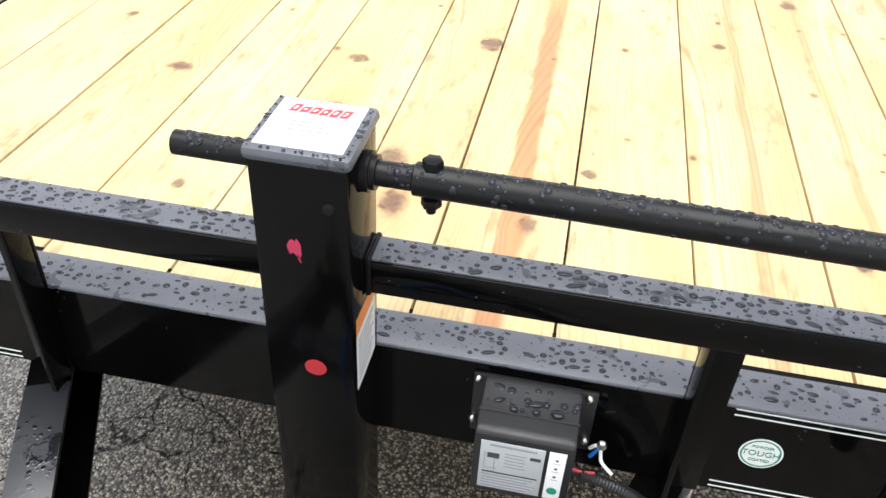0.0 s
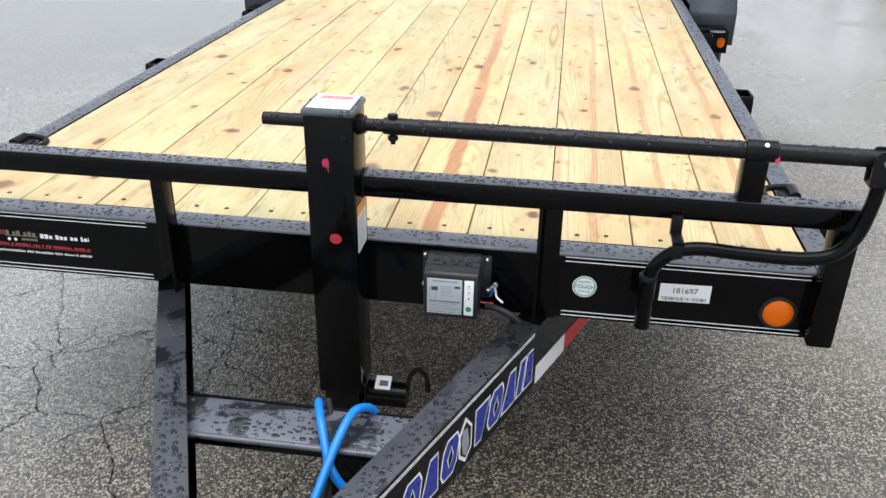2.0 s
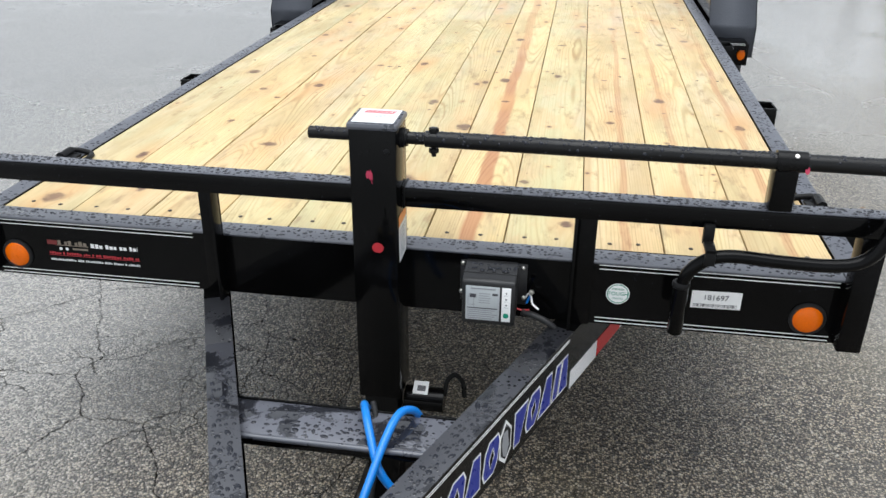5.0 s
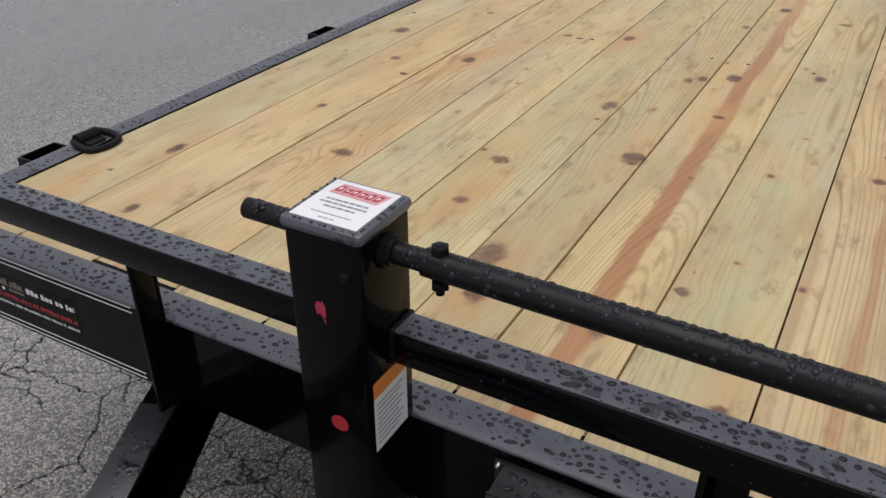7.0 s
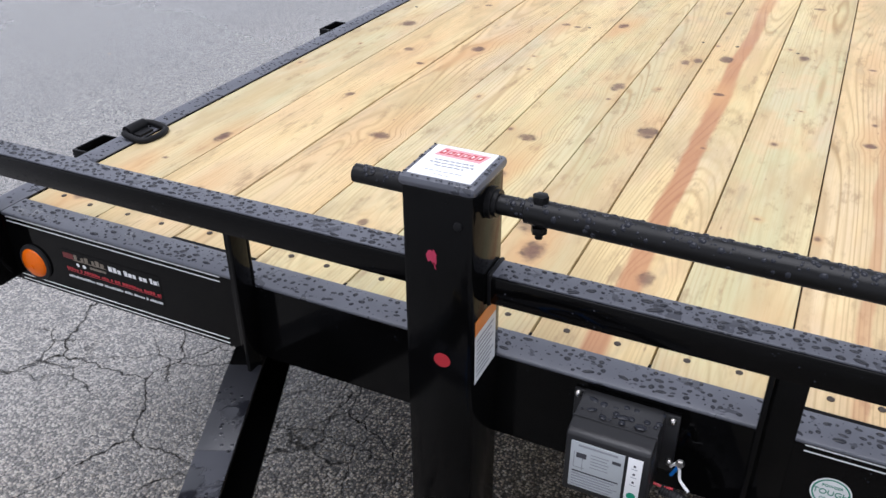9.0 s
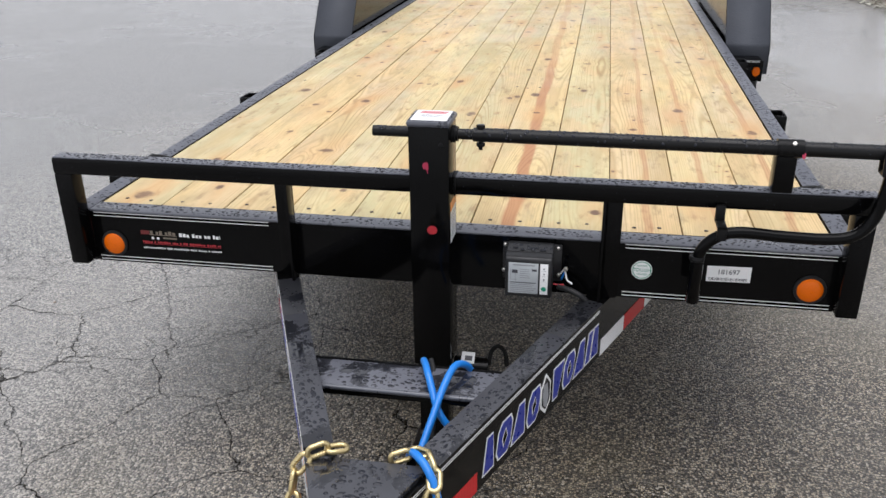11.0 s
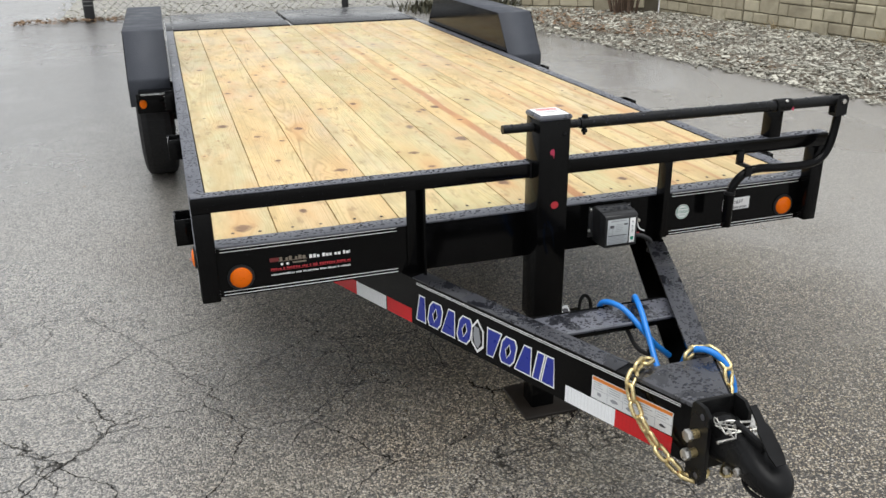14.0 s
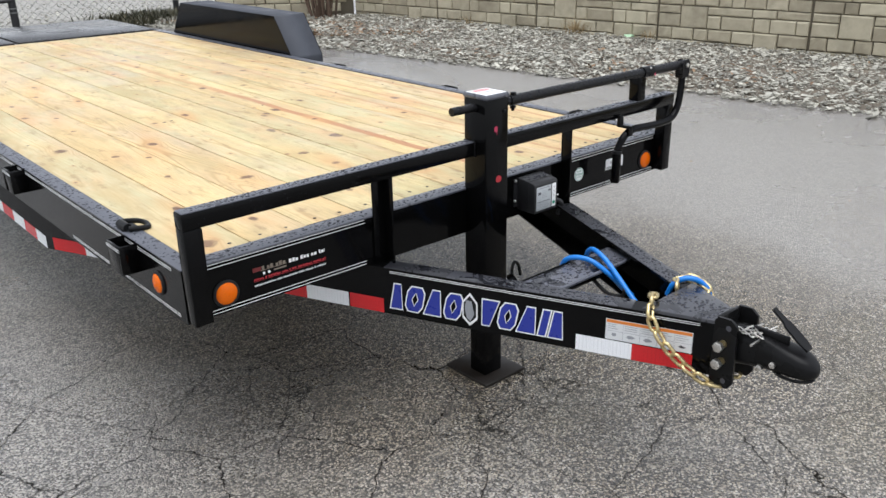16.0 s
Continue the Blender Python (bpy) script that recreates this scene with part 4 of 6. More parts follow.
# brake control box on the front beam
def control_box():
    """A moulded case whose lid slopes forward a little, on a flange with four screws."""
    bm = prism(bmesh.new(), [(-0.088, 0.556), (-0.004, 0.556), (-0.004, 0.673), (-0.022, 0.672), (-0.080, 0.6645), (-0.088, 0.660)], 0.115, basis((0.187, 0, 0), (0, 1, 0), (0, 0, 1)), 0.0)
    bmesh.ops.bevel(bm, geom=bm.edges[:], offset=0.004, segments=2, affect="EDGES", profile=0.5)
    case = part("brake_control_box", bm, PLASTIC, trailer, "black plastic brake control box with printed labels")
    part("box_flange", boxed(0.172, 0.322, -0.006, 0.0, 0.566, 0.668, bevel=0.002), PLASTIC, case)
    part("case_seam", boxed(0.1862, 0.3028, -0.060, -0.057, 0.5553, 0.6690, bevel=0.0008), PLASTIC, case)
    for x, z in ((0.178, 0.661), (0.312, 0.659), (0.175, 0.590), (0.316, 0.585)):
        bm = bmesh.new()
        bmesh.ops.create_uvsphere(bm, u_segments=12, v_segments=8, radius=0.0055, matrix=Matrix.Translation((x, -0.007, z)))
        part("box_screw", bm, ZINC, case, "zinc screw head")
    m = front(-0.0884)
    part("box_label", prism(bmesh.new(), rect(0.1955, 0.2690, 0.567, 0.650), 0.0006, m, 0.0002), FOIL, case, "pale grey foil wiring label")
    part("side_label", prism(bmesh.new(), rect(0.2735, 0.2930, 0.567, 0.650), 0.0006, m, 0.0002), WHITE, case, "narrow white label with green mark")
    m = front(-0.0891)
    part("label_print", prism(bmesh.new(), rect(0.2060, 0.2600, 0.6425, 0.6460), 0.0002, m), GREY_INK, case)
    part("label_print", prism(bmesh.new(), rect(0.2040, 0.2180, 0.6220, 0.6310), 0.0002, m), INK, case)
    part("label_print", prism(bmesh.new(), rect(0.2530, 0.2650, 0.6290, 0.6345), 0.0002, m), INK, case)
    for k in range(5):
        part("label_print", prism(bmesh.new(), rect(0.2240, 0.2490 - 0.002 * (k % 2), 0.6320 - k * 0.0056, 0.6337 - k * 0.0056), 0.0002, m), GREY_INK, case)
    for u0, u1, v0, v1 in ((0.2005, 0.2015, 0.604, 0.632), (0.2005, 0.2160, 0.6035, 0.6045), (0.2125, 0.2135, 0.600, 0.622)):
        part("label_print", prism(bmesh.new(), rect(u0, u1, v0, v1), 0.0002, m), GREY_INK, case)
    for k in range(6):
        part("label_print", prism(bmesh.new(), rect(0.1995, 0.2640 - 0.005 * (k % 3), 0.5955 - k * 0.0050, 0.5978 - k * 0.0050), 0.0002, m), GREY_INK if k else INK, case)
    for k in range(3):
        part("label_print", disc(bmesh.new(), 0.0019, 0.0002, m @ Matrix.Translation((0.2832, 0.637 - k * 0.0145, 0)), 12), INK, case)
        part("label_print", prism(bmesh.new(), rect(0.2790, 0.2875, 0.6310 - k * 0.0145, 0.6318 - k * 0.0145), 0.0002, m), GREY_INK, case)
    part("label_print", disc(bmesh.new(), 0.0062, 0.0002, m @ Matrix.Translation((0.2832, 0.582, 0)), 20), GREEN_INK, case)
    # wires and corrugated hose
    part("wire", sweep(bmesh.new(), curve_points([(0.322, -0.03, 0.600), (0.328, -0.035, 0.612), (0.334, -0.035, 0.605), (0.338, -0.04, 0.590), (0.352, -0.05, 0.583)]), 0.0022, 8), WHITE, case, "white wire")
    part("wire", sweep(bmesh.new(), curve_points([(0.324, -0.03, 0.585), (0.330, -0.033, 0.602), (0.333, -0.030, 0.612)]), 0.0026, 8), BLUE_CABLE, case, "blue wire")
    part("wire", sweep(bmesh.new(), curve_points([(0.305, -0.05, 0.580), (0.318, -0.05, 0.578), (0.332, -0.05, 0.580)]), 0.0020, 8), RED_INK, case, "red wire")
    part("ground_screw", disc(bmesh.new(), 0.006, 0.006, front(-0.036) @ Matrix.Translation((0.334, 0.618, 0)), 6, 0.001), ZINC, case)
    hose = curve_points([(0.315, -0.05, 0.574), (0.345, -0.05, 0.566), (0.375, -0.045, 0.548), (0.392, -0.03, 0.522), (0.398, -0.01, 0.49)], 16)
    part("hose", sweep(bmesh.new(), hose, [0.0068 + 0.0011 * (i % 2) for i in range(len(hose))], 12), PLASTIC, case, "corrugated black wire hose")


control_box()

# stickers on the front panels
m = front(-0.0003)
sticker = part("round_sticker", disc(bmesh.new(), 0.0255, 0.0005, m @ Matrix.Translation((0.522, 0.611, 0)), 40), WHITE, trailer, "round white and green coating sticker")
ring = bmesh.new()
for k in range(40):
    a, b = 2 * math.pi * k / 40, 2 * math.pi * (k + 1) / 40
    prism(ring, [(0.0215 * math.cos(a), 0.0215 * math.sin(a)), (0.0235 * math.cos(a), 0.0235 * math.sin(a)), (0.0235 * math.cos(b), 0.0235 * math.sin(b)), (0.0215 * math.cos(b), 0.0215 * math.sin(b))], 0.0002, front(-0.0009) @ Matrix.Translation((0.522, 0.611, 0)))
part("sticker_ring", ring, GREEN_INK, sticker)
for words, size, dz in (("TOUGH", 0.0125, 0.0), ("POWDER", 0.0062, 0.0115), ("COATED", 0.0062, -0.0115)):
    lettering("sticker_words", words, size, front(-0.0013) @ Matrix.Translation((0.522, 0.611 + dz, 0)), GREEN_INK, sticker)
stock = basis((0.731, -0.0003, 0.615), (1, 0, 0.02), (0, 0, 1))
label = part("stock_label", prism(bmesh.new(), rect(-0.0525, 0.0525, -0.021, 0.021), 0.0005, stock), WHITE, trailer, "white stock number label with barcode")
lettering("label_number", "181697", 0.018, stock @ Matrix.Translation((-0.001, 0.005, 0.0009)), INK, label)
rng = random.Random(8)
x = -0.047
while x < 0.046:
    w = rng.choice((0.0006, 0.001, 0.0016))
    part("barcode_bar", prism(bmesh.new(), rect(x, x + w, -0.018, -0.0100), 0.0003, stock @ Matrix.Translation((0, 0, 0.0006))), INK, label)
    x += w + rng.choice((0.0007, 0.0012, 0.0018))
dealer = part("dealer_sticker", prism(bmesh.new(), rect(-0.842, -0.602, 0.572, 0.640), 0.0003, m), BLACK, trailer, "dealer sticker with white red and tan bars")
m = front(-0.0007)
rng = random.Random(17)
ROWS_OF_PRINT = ((-0.812, -0.736, 0.622, 0.633, 0.010, DIM_INK), (-0.726, -0.606, 0.619, 0.630, 0.0090, WHITE), (-0.838, -0.606, 0.5955, 0.6015, 0.0062, RED_INK), (-0.838, -0.606, 0.5785, 0.5838, 0.0050, PAPER))
for u0, u1, v0, v1, wide, ink in ROWS_OF_PRINT:
    u = u0
    while u < u1:
        w = wide * rng.uniform(0.6, 1.0)
        part("sticker_bar", prism(bmesh.new(), rect(u, min(u + w, u1), v0, v1 - rng.choice((0, 0, 0.25)) * (v1 - v0)), 0.0003, m), ink, dealer)
        u += w + wide * (0.26 if rng.random() < 0.8 else 0.9)
for (u0, u1, v0, v1), ink in (((-0.840, -0.814, 0.621, 0.633), MAROON_INK), ((-0.815, -0.733, 0.6195, 0.6215), DIM_INK), ((-0.775, -0.735, 0.610, 0.615), DIM_INK), ((-0.838, -0.606, 0.5925, 0.5937), RED_INK)):
    part("sticker_bar", prism(bmesh.new(), rect(u0, u1, v0, v1), 0.0003, m), ink, dealer)
for u in (-0.806, -0.790):
    part("sticker_bar", disc(bmesh.new(), 0.0042, 0.0003, m @ Matrix.Translation((u, 0.611, 0)), 10), WHITE, dealer)


# tongue: two channels that run in from the coupler, under the front beam and back along the frame
T_TOP, T_LOW = 0.530, 0.378
TAPE = {-1: [(0.808, 0.968, 1), (0.652, 0.808, 0), (-0.075, 0.045, 1), (-0.235, -0.080, 0)], 1: [(0.808, 0.968, 0), (0.667, 0.808, 1), (-0.108, 0.050, 0), (-0.2674, -0.108, 1)]}
# plain stand-ins for the maker's name: outlines in a unit cell, with or without an opening
WEDGE = [(0.0, 0.0), (1.0, 0.0), (0.55, 1.0), (0.0, 1.0)]
ROUND = [(0.20, 0.0), (0.80, 0.0), (1.0, 0.22), (1.0, 0.78), (0.80, 1.0), (0.20, 1.0), (0.0, 0.78), (0.0, 0.22)]
PEAK = [(0.0, 0.0), (1.0, 0.0), (0.72, 1.0), (0.28, 1.0)]
FUNNEL = [(0.28, 0.0), (0.72, 0.0), (1.0, 1.0), (0.0, 1.0)]
BAR = [(0.0, 0.0), (1.0, 0.0), (1.0, 1.0), (0.0, 1.0)]
NAME_BLOCKS = ((WEDGE, 0.044, 0), (ROUND, 0.062, 1), (PEAK, 0.062, 0), (ROUND, 0.058, 1), (None, 0.046, 0), (FUNNEL, 0.058, 0), (ROUND, 0.058, 1), (PEAK, 0.062, 0), (BAR, 0.024, 0), (WEDGE, 0.046, 0))


def tongue(s):
    """The A-frame channel on one side (s = -1 or 1), its tape and its lettering shapes."""
    d = Vector((0.4110, -0.9116, 0)) if s < 0 else Vector((-0.3857, -0.9226, 0))
    o = Vector((s * 0.4515, 0.0, 0))           # the outer face crosses the front beam here
    outer = basis(o, d if s < 0 else -d, (0, 0, 1))   # local z looks outwards
    k = 1 if s < 0 else -1

    def at(u0, u1, v0, v1):
        return rect(min(k * u0, k * u1), max(k * u0, k * u1), v0, v1)
    tip, bend = o + d * 1.020, o - d * 1.387
    bm = section(bmesh.new(), [tip.xy, bend.xy, (bend.x, REAR)], 0.058 * -s, T_LOW, T_TOP)
    beam = part("tongue_beam", bm, BLACK, trailer, "glossy black tongue channel with reflective tape")
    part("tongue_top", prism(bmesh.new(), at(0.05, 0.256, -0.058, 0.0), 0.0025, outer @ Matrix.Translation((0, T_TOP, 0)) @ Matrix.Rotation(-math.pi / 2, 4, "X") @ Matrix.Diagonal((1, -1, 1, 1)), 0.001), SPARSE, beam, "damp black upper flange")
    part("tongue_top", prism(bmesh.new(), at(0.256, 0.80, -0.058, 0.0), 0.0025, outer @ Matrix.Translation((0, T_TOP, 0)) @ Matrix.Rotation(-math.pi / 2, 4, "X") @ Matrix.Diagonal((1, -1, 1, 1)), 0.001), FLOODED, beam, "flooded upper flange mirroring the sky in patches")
    for v in (0.5215, 0.5165):
        part("pinstripe", prism(bmesh.new(), at(0.07, 0.98, v - 0.0009, v + 0.0009), 0.0006, outer @ Matrix.Translation((0, 0, 0.0002))), WHITE, beam)
    off = outer @ Matrix.Translation((0, 0, 0.0003))
    tape = list(TAPE[s])
    last, j = min(u0 for u0, u1, _ in tape), 1 - tape[-1][2]
    while last > -1.35:
        tape.append((max(last - 0.1594, -1.386), last, j))
        last, j = last - 0.1594, 1 - j
    for u0, u1, red in tape:
        part("reflective_tape", prism(bmesh.new(), at(u0, u1, T_LOW + 0.001, T_LOW + 0.049), 0.0005, off), TAPE_RED if red else TAPE_WHITE, beam, "red reflective tape" if red else "white reflective tape")
    for j in range(18):
        y0, y1 = (bend.y + 0.001, 1.38) if j == 0 else (1.23 + 0.15 * j, 1.379 + 0.15 * j)
        side = basis((bend.x + s * 0.0003, 0, 0), (0, s, 0), (0, 0, 1))
        part("reflective_tape", prism(bmesh.new(), rect(min(s * y0, s * y1), max(s * y0, s * y1), T_LOW + 0.001, T_LOW + 0.049), 0.0005, side), TAPE_WHITE if j % 2 == 0 else TAPE_RED, beam)
    # maker's name as plain slanted shapes, white edge under blue; it reads from the deck on one side, from the coupler on the other
    first, final = (0.070, 0.612) if s < 0 else (-0.642, -0.070)
    gap = 0.0125
    sc = (final - first) / (sum(w for _, w, _ in NAME_BLOCKS) + gap * (len(NAME_BLOCKS) - 1))
    lo, hi, lean, u = 0.402, 0.482, 0.016, first

    def placed(shape, w, grow):
        gx, gy = 1 + 2 * grow / w, 1 + 2 * grow / (hi - lo)
        pts = [((0.5 + (a - 0.5) * gx) * w, lo + (0.5 + (b - 0.5) * gy) * (hi - lo)) for a, b in shape]
        return [(u + a + lean * (b - lo) / (hi - lo), b) for a, b in pts]
    for shape, cell, hole in NAME_BLOCKS:
        w = cell * sc
        if shape:
            part("name_block", prism(bmesh.new(), placed(shape, w, 0.0042), 0.0004, off), WHITE, beam, "white edge of a blue name shape")
            part("name_block", prism(bmesh.new(), placed(shape, w, 0.0), 0.0008, off), BLUE_VINYL, beam)
            if hole:
                for grow, mat, lift in ((0.0032, WHITE, 0.0010), (0.0, BLACK, 0.0012)):
                    ex, ey = grow / w, grow / (hi - lo)
                    part("name_block", prism(bmesh.new(), placed([(0.5, 0.24 - ey), (0.66 + ex, 0.5), (0.5, 0.76 + ey), (0.34 - ex, 0.5)], w, 0.0), lift, off), mat, beam)
        else:
            c = u + w / 2 + 0.006
            shield = [(0, -0.056), (0.024, -0.032), (0.024, 0.020), (0, 0.050), (-0.024, 0.020), (-0.024, -0.032)]
            for g, mat, lift in ((1.0, WHITE, 0.0014), (0.82, CAST, 0.0017)):
                part("name_shield", prism(bmesh.new(), [(c + x * g, 0.446 + y * g) for x, y in shield], lift, off), mat, beam)
            part("name_shield", prism(bmesh.new(), [(c - 0.010, 0.415), (c + 0.002, 0.405), (c + 0.014, 0.428), (c + 0.006, 0.470), (c - 0.012, 0.472), (c - 0.016, 0.445)], 0.0020, off), GREY_INK, beam)
        u += w + gap * sc
    if s < 0:
        # data plate with a row of pictures
        part("data_label", prism(bmesh.new(), at(0.734, 0.965, 0.430, 0.4915), 0.0005, off), PAPER, beam, "white data label with orange heading")
        off2 = off @ Matrix.Translation((0, 0, 0.0006))
        part("label_print", prism(bmesh.new(), at(0.736, 0.963, 0.4810, 0.4900), 0.0003, off2), ORANGE_INK, beam)
        rng = random.Random(4)
        for col in range(5):
            a = 0.738 + col * 0.0455
            for u0, u1, v0, v1 in ((a, a + 0.043, 0.4560, 0.4568), (a + 0.0435, a + 0.0443, 0.434, 0.480)):
                part("label_print", prism(bmesh.new(), at(u0, u1, v0, v1), 0.0002, off2), GREY_INK, beam)
            for row in range(3):
                part("label_print", prism(bmesh.new(), at(a + 0.002, a + rng.uniform(0.022, 0.039), 0.4755 - row * 0.0062, 0.4770 - row * 0.0062), 0.0002, off2), GREY_INK, beam)
            blob = [(a + 0.020 + rng.uniform(0.005, 0.014) * math.cos(1.05 * q), 0.4445 + rng.uniform(0.003, 0.0075) * math.sin(1.05 * q)) for q in range(6)]
            part("label_print", prism(bmesh.new(), blob, 0.0002, off2), INK if col == 4 else GREY_INK, beam)


for s in (-1, 1):
    tongue(s)
# flat cross member with an upturned back edge and a rolled front edge
cross = part("tongue_cross_member", boxed(-0.228, 0.245, -0.467, -0.362, 0.4955, 0.5000, bevel=0.001), BLACK, trailer, "wet flat steel cross member")
# top face coloured paler for the sky it reflects
part("cross_member_top", boxed(-0.226, 0.243, -0.4655, -0.3635, 0.5000, 0.5030, bevel=0.001), SHEENED, cross)
part("cross_member_lip", boxed(-0.262, 0.262, -0.366, -0.361, 0.470, 0.507, bevel=0.0015), BLACK, cross)
part("cross_member_lip", sweep(bmesh.new(), [(-0.215, -0.4700, 0.4985), (0.215, -0.4700, 0.4985)], 0.0060, 10), WET_SHEEN, cross)
part("cross_member_lip", boxed(-0.215, 0.215, -0.4745, -0.4690, 0.482, 0.4975, bevel=0.0015), BLACK, cross)


# gusset plate, coupler bracket and coupler
def coupler():
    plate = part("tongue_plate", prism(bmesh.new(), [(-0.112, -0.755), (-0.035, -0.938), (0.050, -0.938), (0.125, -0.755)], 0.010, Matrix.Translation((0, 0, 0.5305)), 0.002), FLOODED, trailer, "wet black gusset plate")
    part("nose_box", boxed(-0.038, 0.052, -0.935, -0.80, T_LOW, 0.531, bevel=0.004), BLACK, plate)
    root = part("coupler_bracket", boxed(-0.038, 0.052, -0.945, -0.932, 0.372, 0.556, bevel=0.003), CAST, trailer, "black adjustable coupler bracket with bolt holes")
    for x in (-0.0475, 0.0515):
        side = [(-0.932, 0.362), (-0.932, 0.548), (-0.940, 0.558), (-0.975, 0.560), (-0.995, 0.545), (-0.998, 0.385), (-0.985, 0.366)]
        cheek = part("bracket_cheek", prism(bmesh.new(), side, 0.010, basis((x, 0, 0), (0, 1, 0), (0, 0, 1)), 0.002), CAST, root)
        for z in (0.385, 0.536):
            sx = -0.0004 if x < 0 else 0.0102
            part("bolt_hole", disc(bmesh.new(), 0.0075, 0.0006, basis((x + sx + (0.0 if x > 0 else -0.0), -0.972, z), (0, 1, 0), (0, 0, 1)), 16), INK, cheek)
    for z in (0.489, 0.440):
        for x, d in ((-0.0475, -1), (0.0615, 1)):
            m = basis((x, -0.962, z), (0, d, 0), (0, 0, 1))
            bolt = part("bracket_bolt", sweep(bmesh.new(), [(x, -0.962, z), (x + d * 0.024, -0.962, z)], 0.0105, 14), GOLD, root, "yellow zinc bolt shank")
            part("bolt_head", disc(bmesh.new(), 0.0142, 0.013, Matrix.Translation((d * 0.018, 0, 0)) @ m, 6, 0.0015), ZINC, bolt, "zinc hex bolt head")
    # coupler body: a channel that swells into the ball socket
    bm = bmesh.new()
    spine = [(0.008, -0.955, 0.480), (0.008, -1.010, 0.480), (0.008, -1.050, 0.483), (0.008, -1.085, 0.485), (0.008, -1.120, 0.484), (0.008, -1.152, 0.481), (0.008, -1.174, 0.478), (0.008, -1.186, 0.476)]
    half = [(0.034, 0.048), (0.034, 0.048), (0.035, 0.044), (0.040, 0.039), (0.043, 0.036), (0.038, 0.030), (0.026, 0.021), (0.008, 0.009)]
    rings = []
    for (x, y, z), (w, h) in zip(spine, half):
        ring = []
        for kk in range(16):
            a = 2 * math.pi * kk / 16
            ca, sa = math.cos(a), math.sin(a)
            ring.append(bm.verts.new((x + w * math.copysign(abs(ca) ** 0.7, ca), y, z + h * math.copysign(abs(sa) ** 0.7, sa))))
        rings.append(ring)
    for p, q in zip(rings, rings[1:]):
        for kk in range(16):
            bm.faces.new((p[kk], p[(kk + 1) % 16], q[(kk + 1) % 16], q[kk]))
    bm.faces.new(rings[0][::-1])
    bm.faces.new(rings[-1])
    bmesh.ops.recalc_face_normals(bm, faces=bm.faces[:])
    bmesh.ops.subdivide_edges(bm, edges=bm.edges[:], cuts=1, use_grid_fill=True, smooth=0.6)
    body = part("coupler", bm, CAST, trailer, "black cast ball coupler with latch lever")
    part("socket_rim", sweep(bmesh.new(), [(0.008 + 0.0385 * math.cos(a), -1.125 + 0.050 * math.sin(a), 0.452) for a in (2 * math.pi * kk / 24 for kk in range(25))], 0.0045, 8), CAST, body)
    lever = part("latch_lever", prism(bmesh.new(), [(-0.008, 0.0), (0.008, 0.0), (0.009, 0.040), (0.016, 0.052), (0.017, 0.105), (0.012, 0.128), (-0.012, 0.128), (-0.017, 0.105), (-0.016, 0.052), (-0.009, 0.040)], 0.006, basis((0.008, -1.056, 0.606), (1, 0, 0), (0, -0.80, -0.60)), 0.001), CAST, body)
    part("lever_rib", boxed(0.002, 0.014, -1.105, -1.010, 0.520, 0.542, bevel=0.003), CAST, body)
    for y, z in ((-1.060, 0.458), (-1.092, 0.478)):
        for x, d in ((-0.035, -1), (0.051, 1)):
            part("latch_bolt", disc(bmesh.new(), 0.0085, 0.009, basis((x, y, z), (0, d, 0), (0, 0, 1)), 6, 0.001), ZINC, body, "zinc latch bolt")
    rng = random.Random(12)
    for kk in range(4):
        pts = [(0.008 + rng.uniform(-0.045, 0.045), -1.02 + rng.uniform(-0.035, 0.03), 0.522 + rng.uniform(0.0, 0.022)) for _ in range(6)]
        part("safety_wire", sweep(bmesh.new(), curve_points(pts), 0.0016, 6), ZINC, body, "looped white safety wire")
    part("safety_pin", sweep(bmesh.new(), [(-0.055, -1.040, 0.518), (0.062, -1.040, 0.518)], 0.0038, 10), ZINC, body)


coupler()


def link_mesh(long=0.050, wide=0.032, r=0.0053):
    bm = bmesh.new()
    pts = []
    a, b = long / 2 - wide / 2, wide / 2 - r
    for k in range(16):
        t = 2 * math.pi * k / 16
        pts.append((math.copysign(a, math.cos(t)) + b * math.cos(t) * 1.0, b * math.sin(t), 0))
    pts.append(pts[0])
    sweep(bm, pts, r, 7, cap=False)
    return mesh_of("chain_link", bm, GOLD, 60)


LINK = link_mesh()


def chain(pts, label):
    """A chain of interlocked links along a line."""
    root = thing("safety_chain", label, "chain", group="safety chains on the tongue")
    line = curve_points(pts, 24)
    step, need, spin = 0.0375, 0.0, 0
    for p, q in zip(line, line[1:]):
        need -= (q - p).length
        if need <= 0:
            need += step
            w = (q - p).normalized()
            v = w.orthogonal().normalized()
            ob = new("chain_link", LINK)
            ob.parent = root
            ob.matrix_basis = basis(p, w, v) @ pose(0, 0, 0, 45 + 90 * (spin % 2))
            spin += 1
    return root


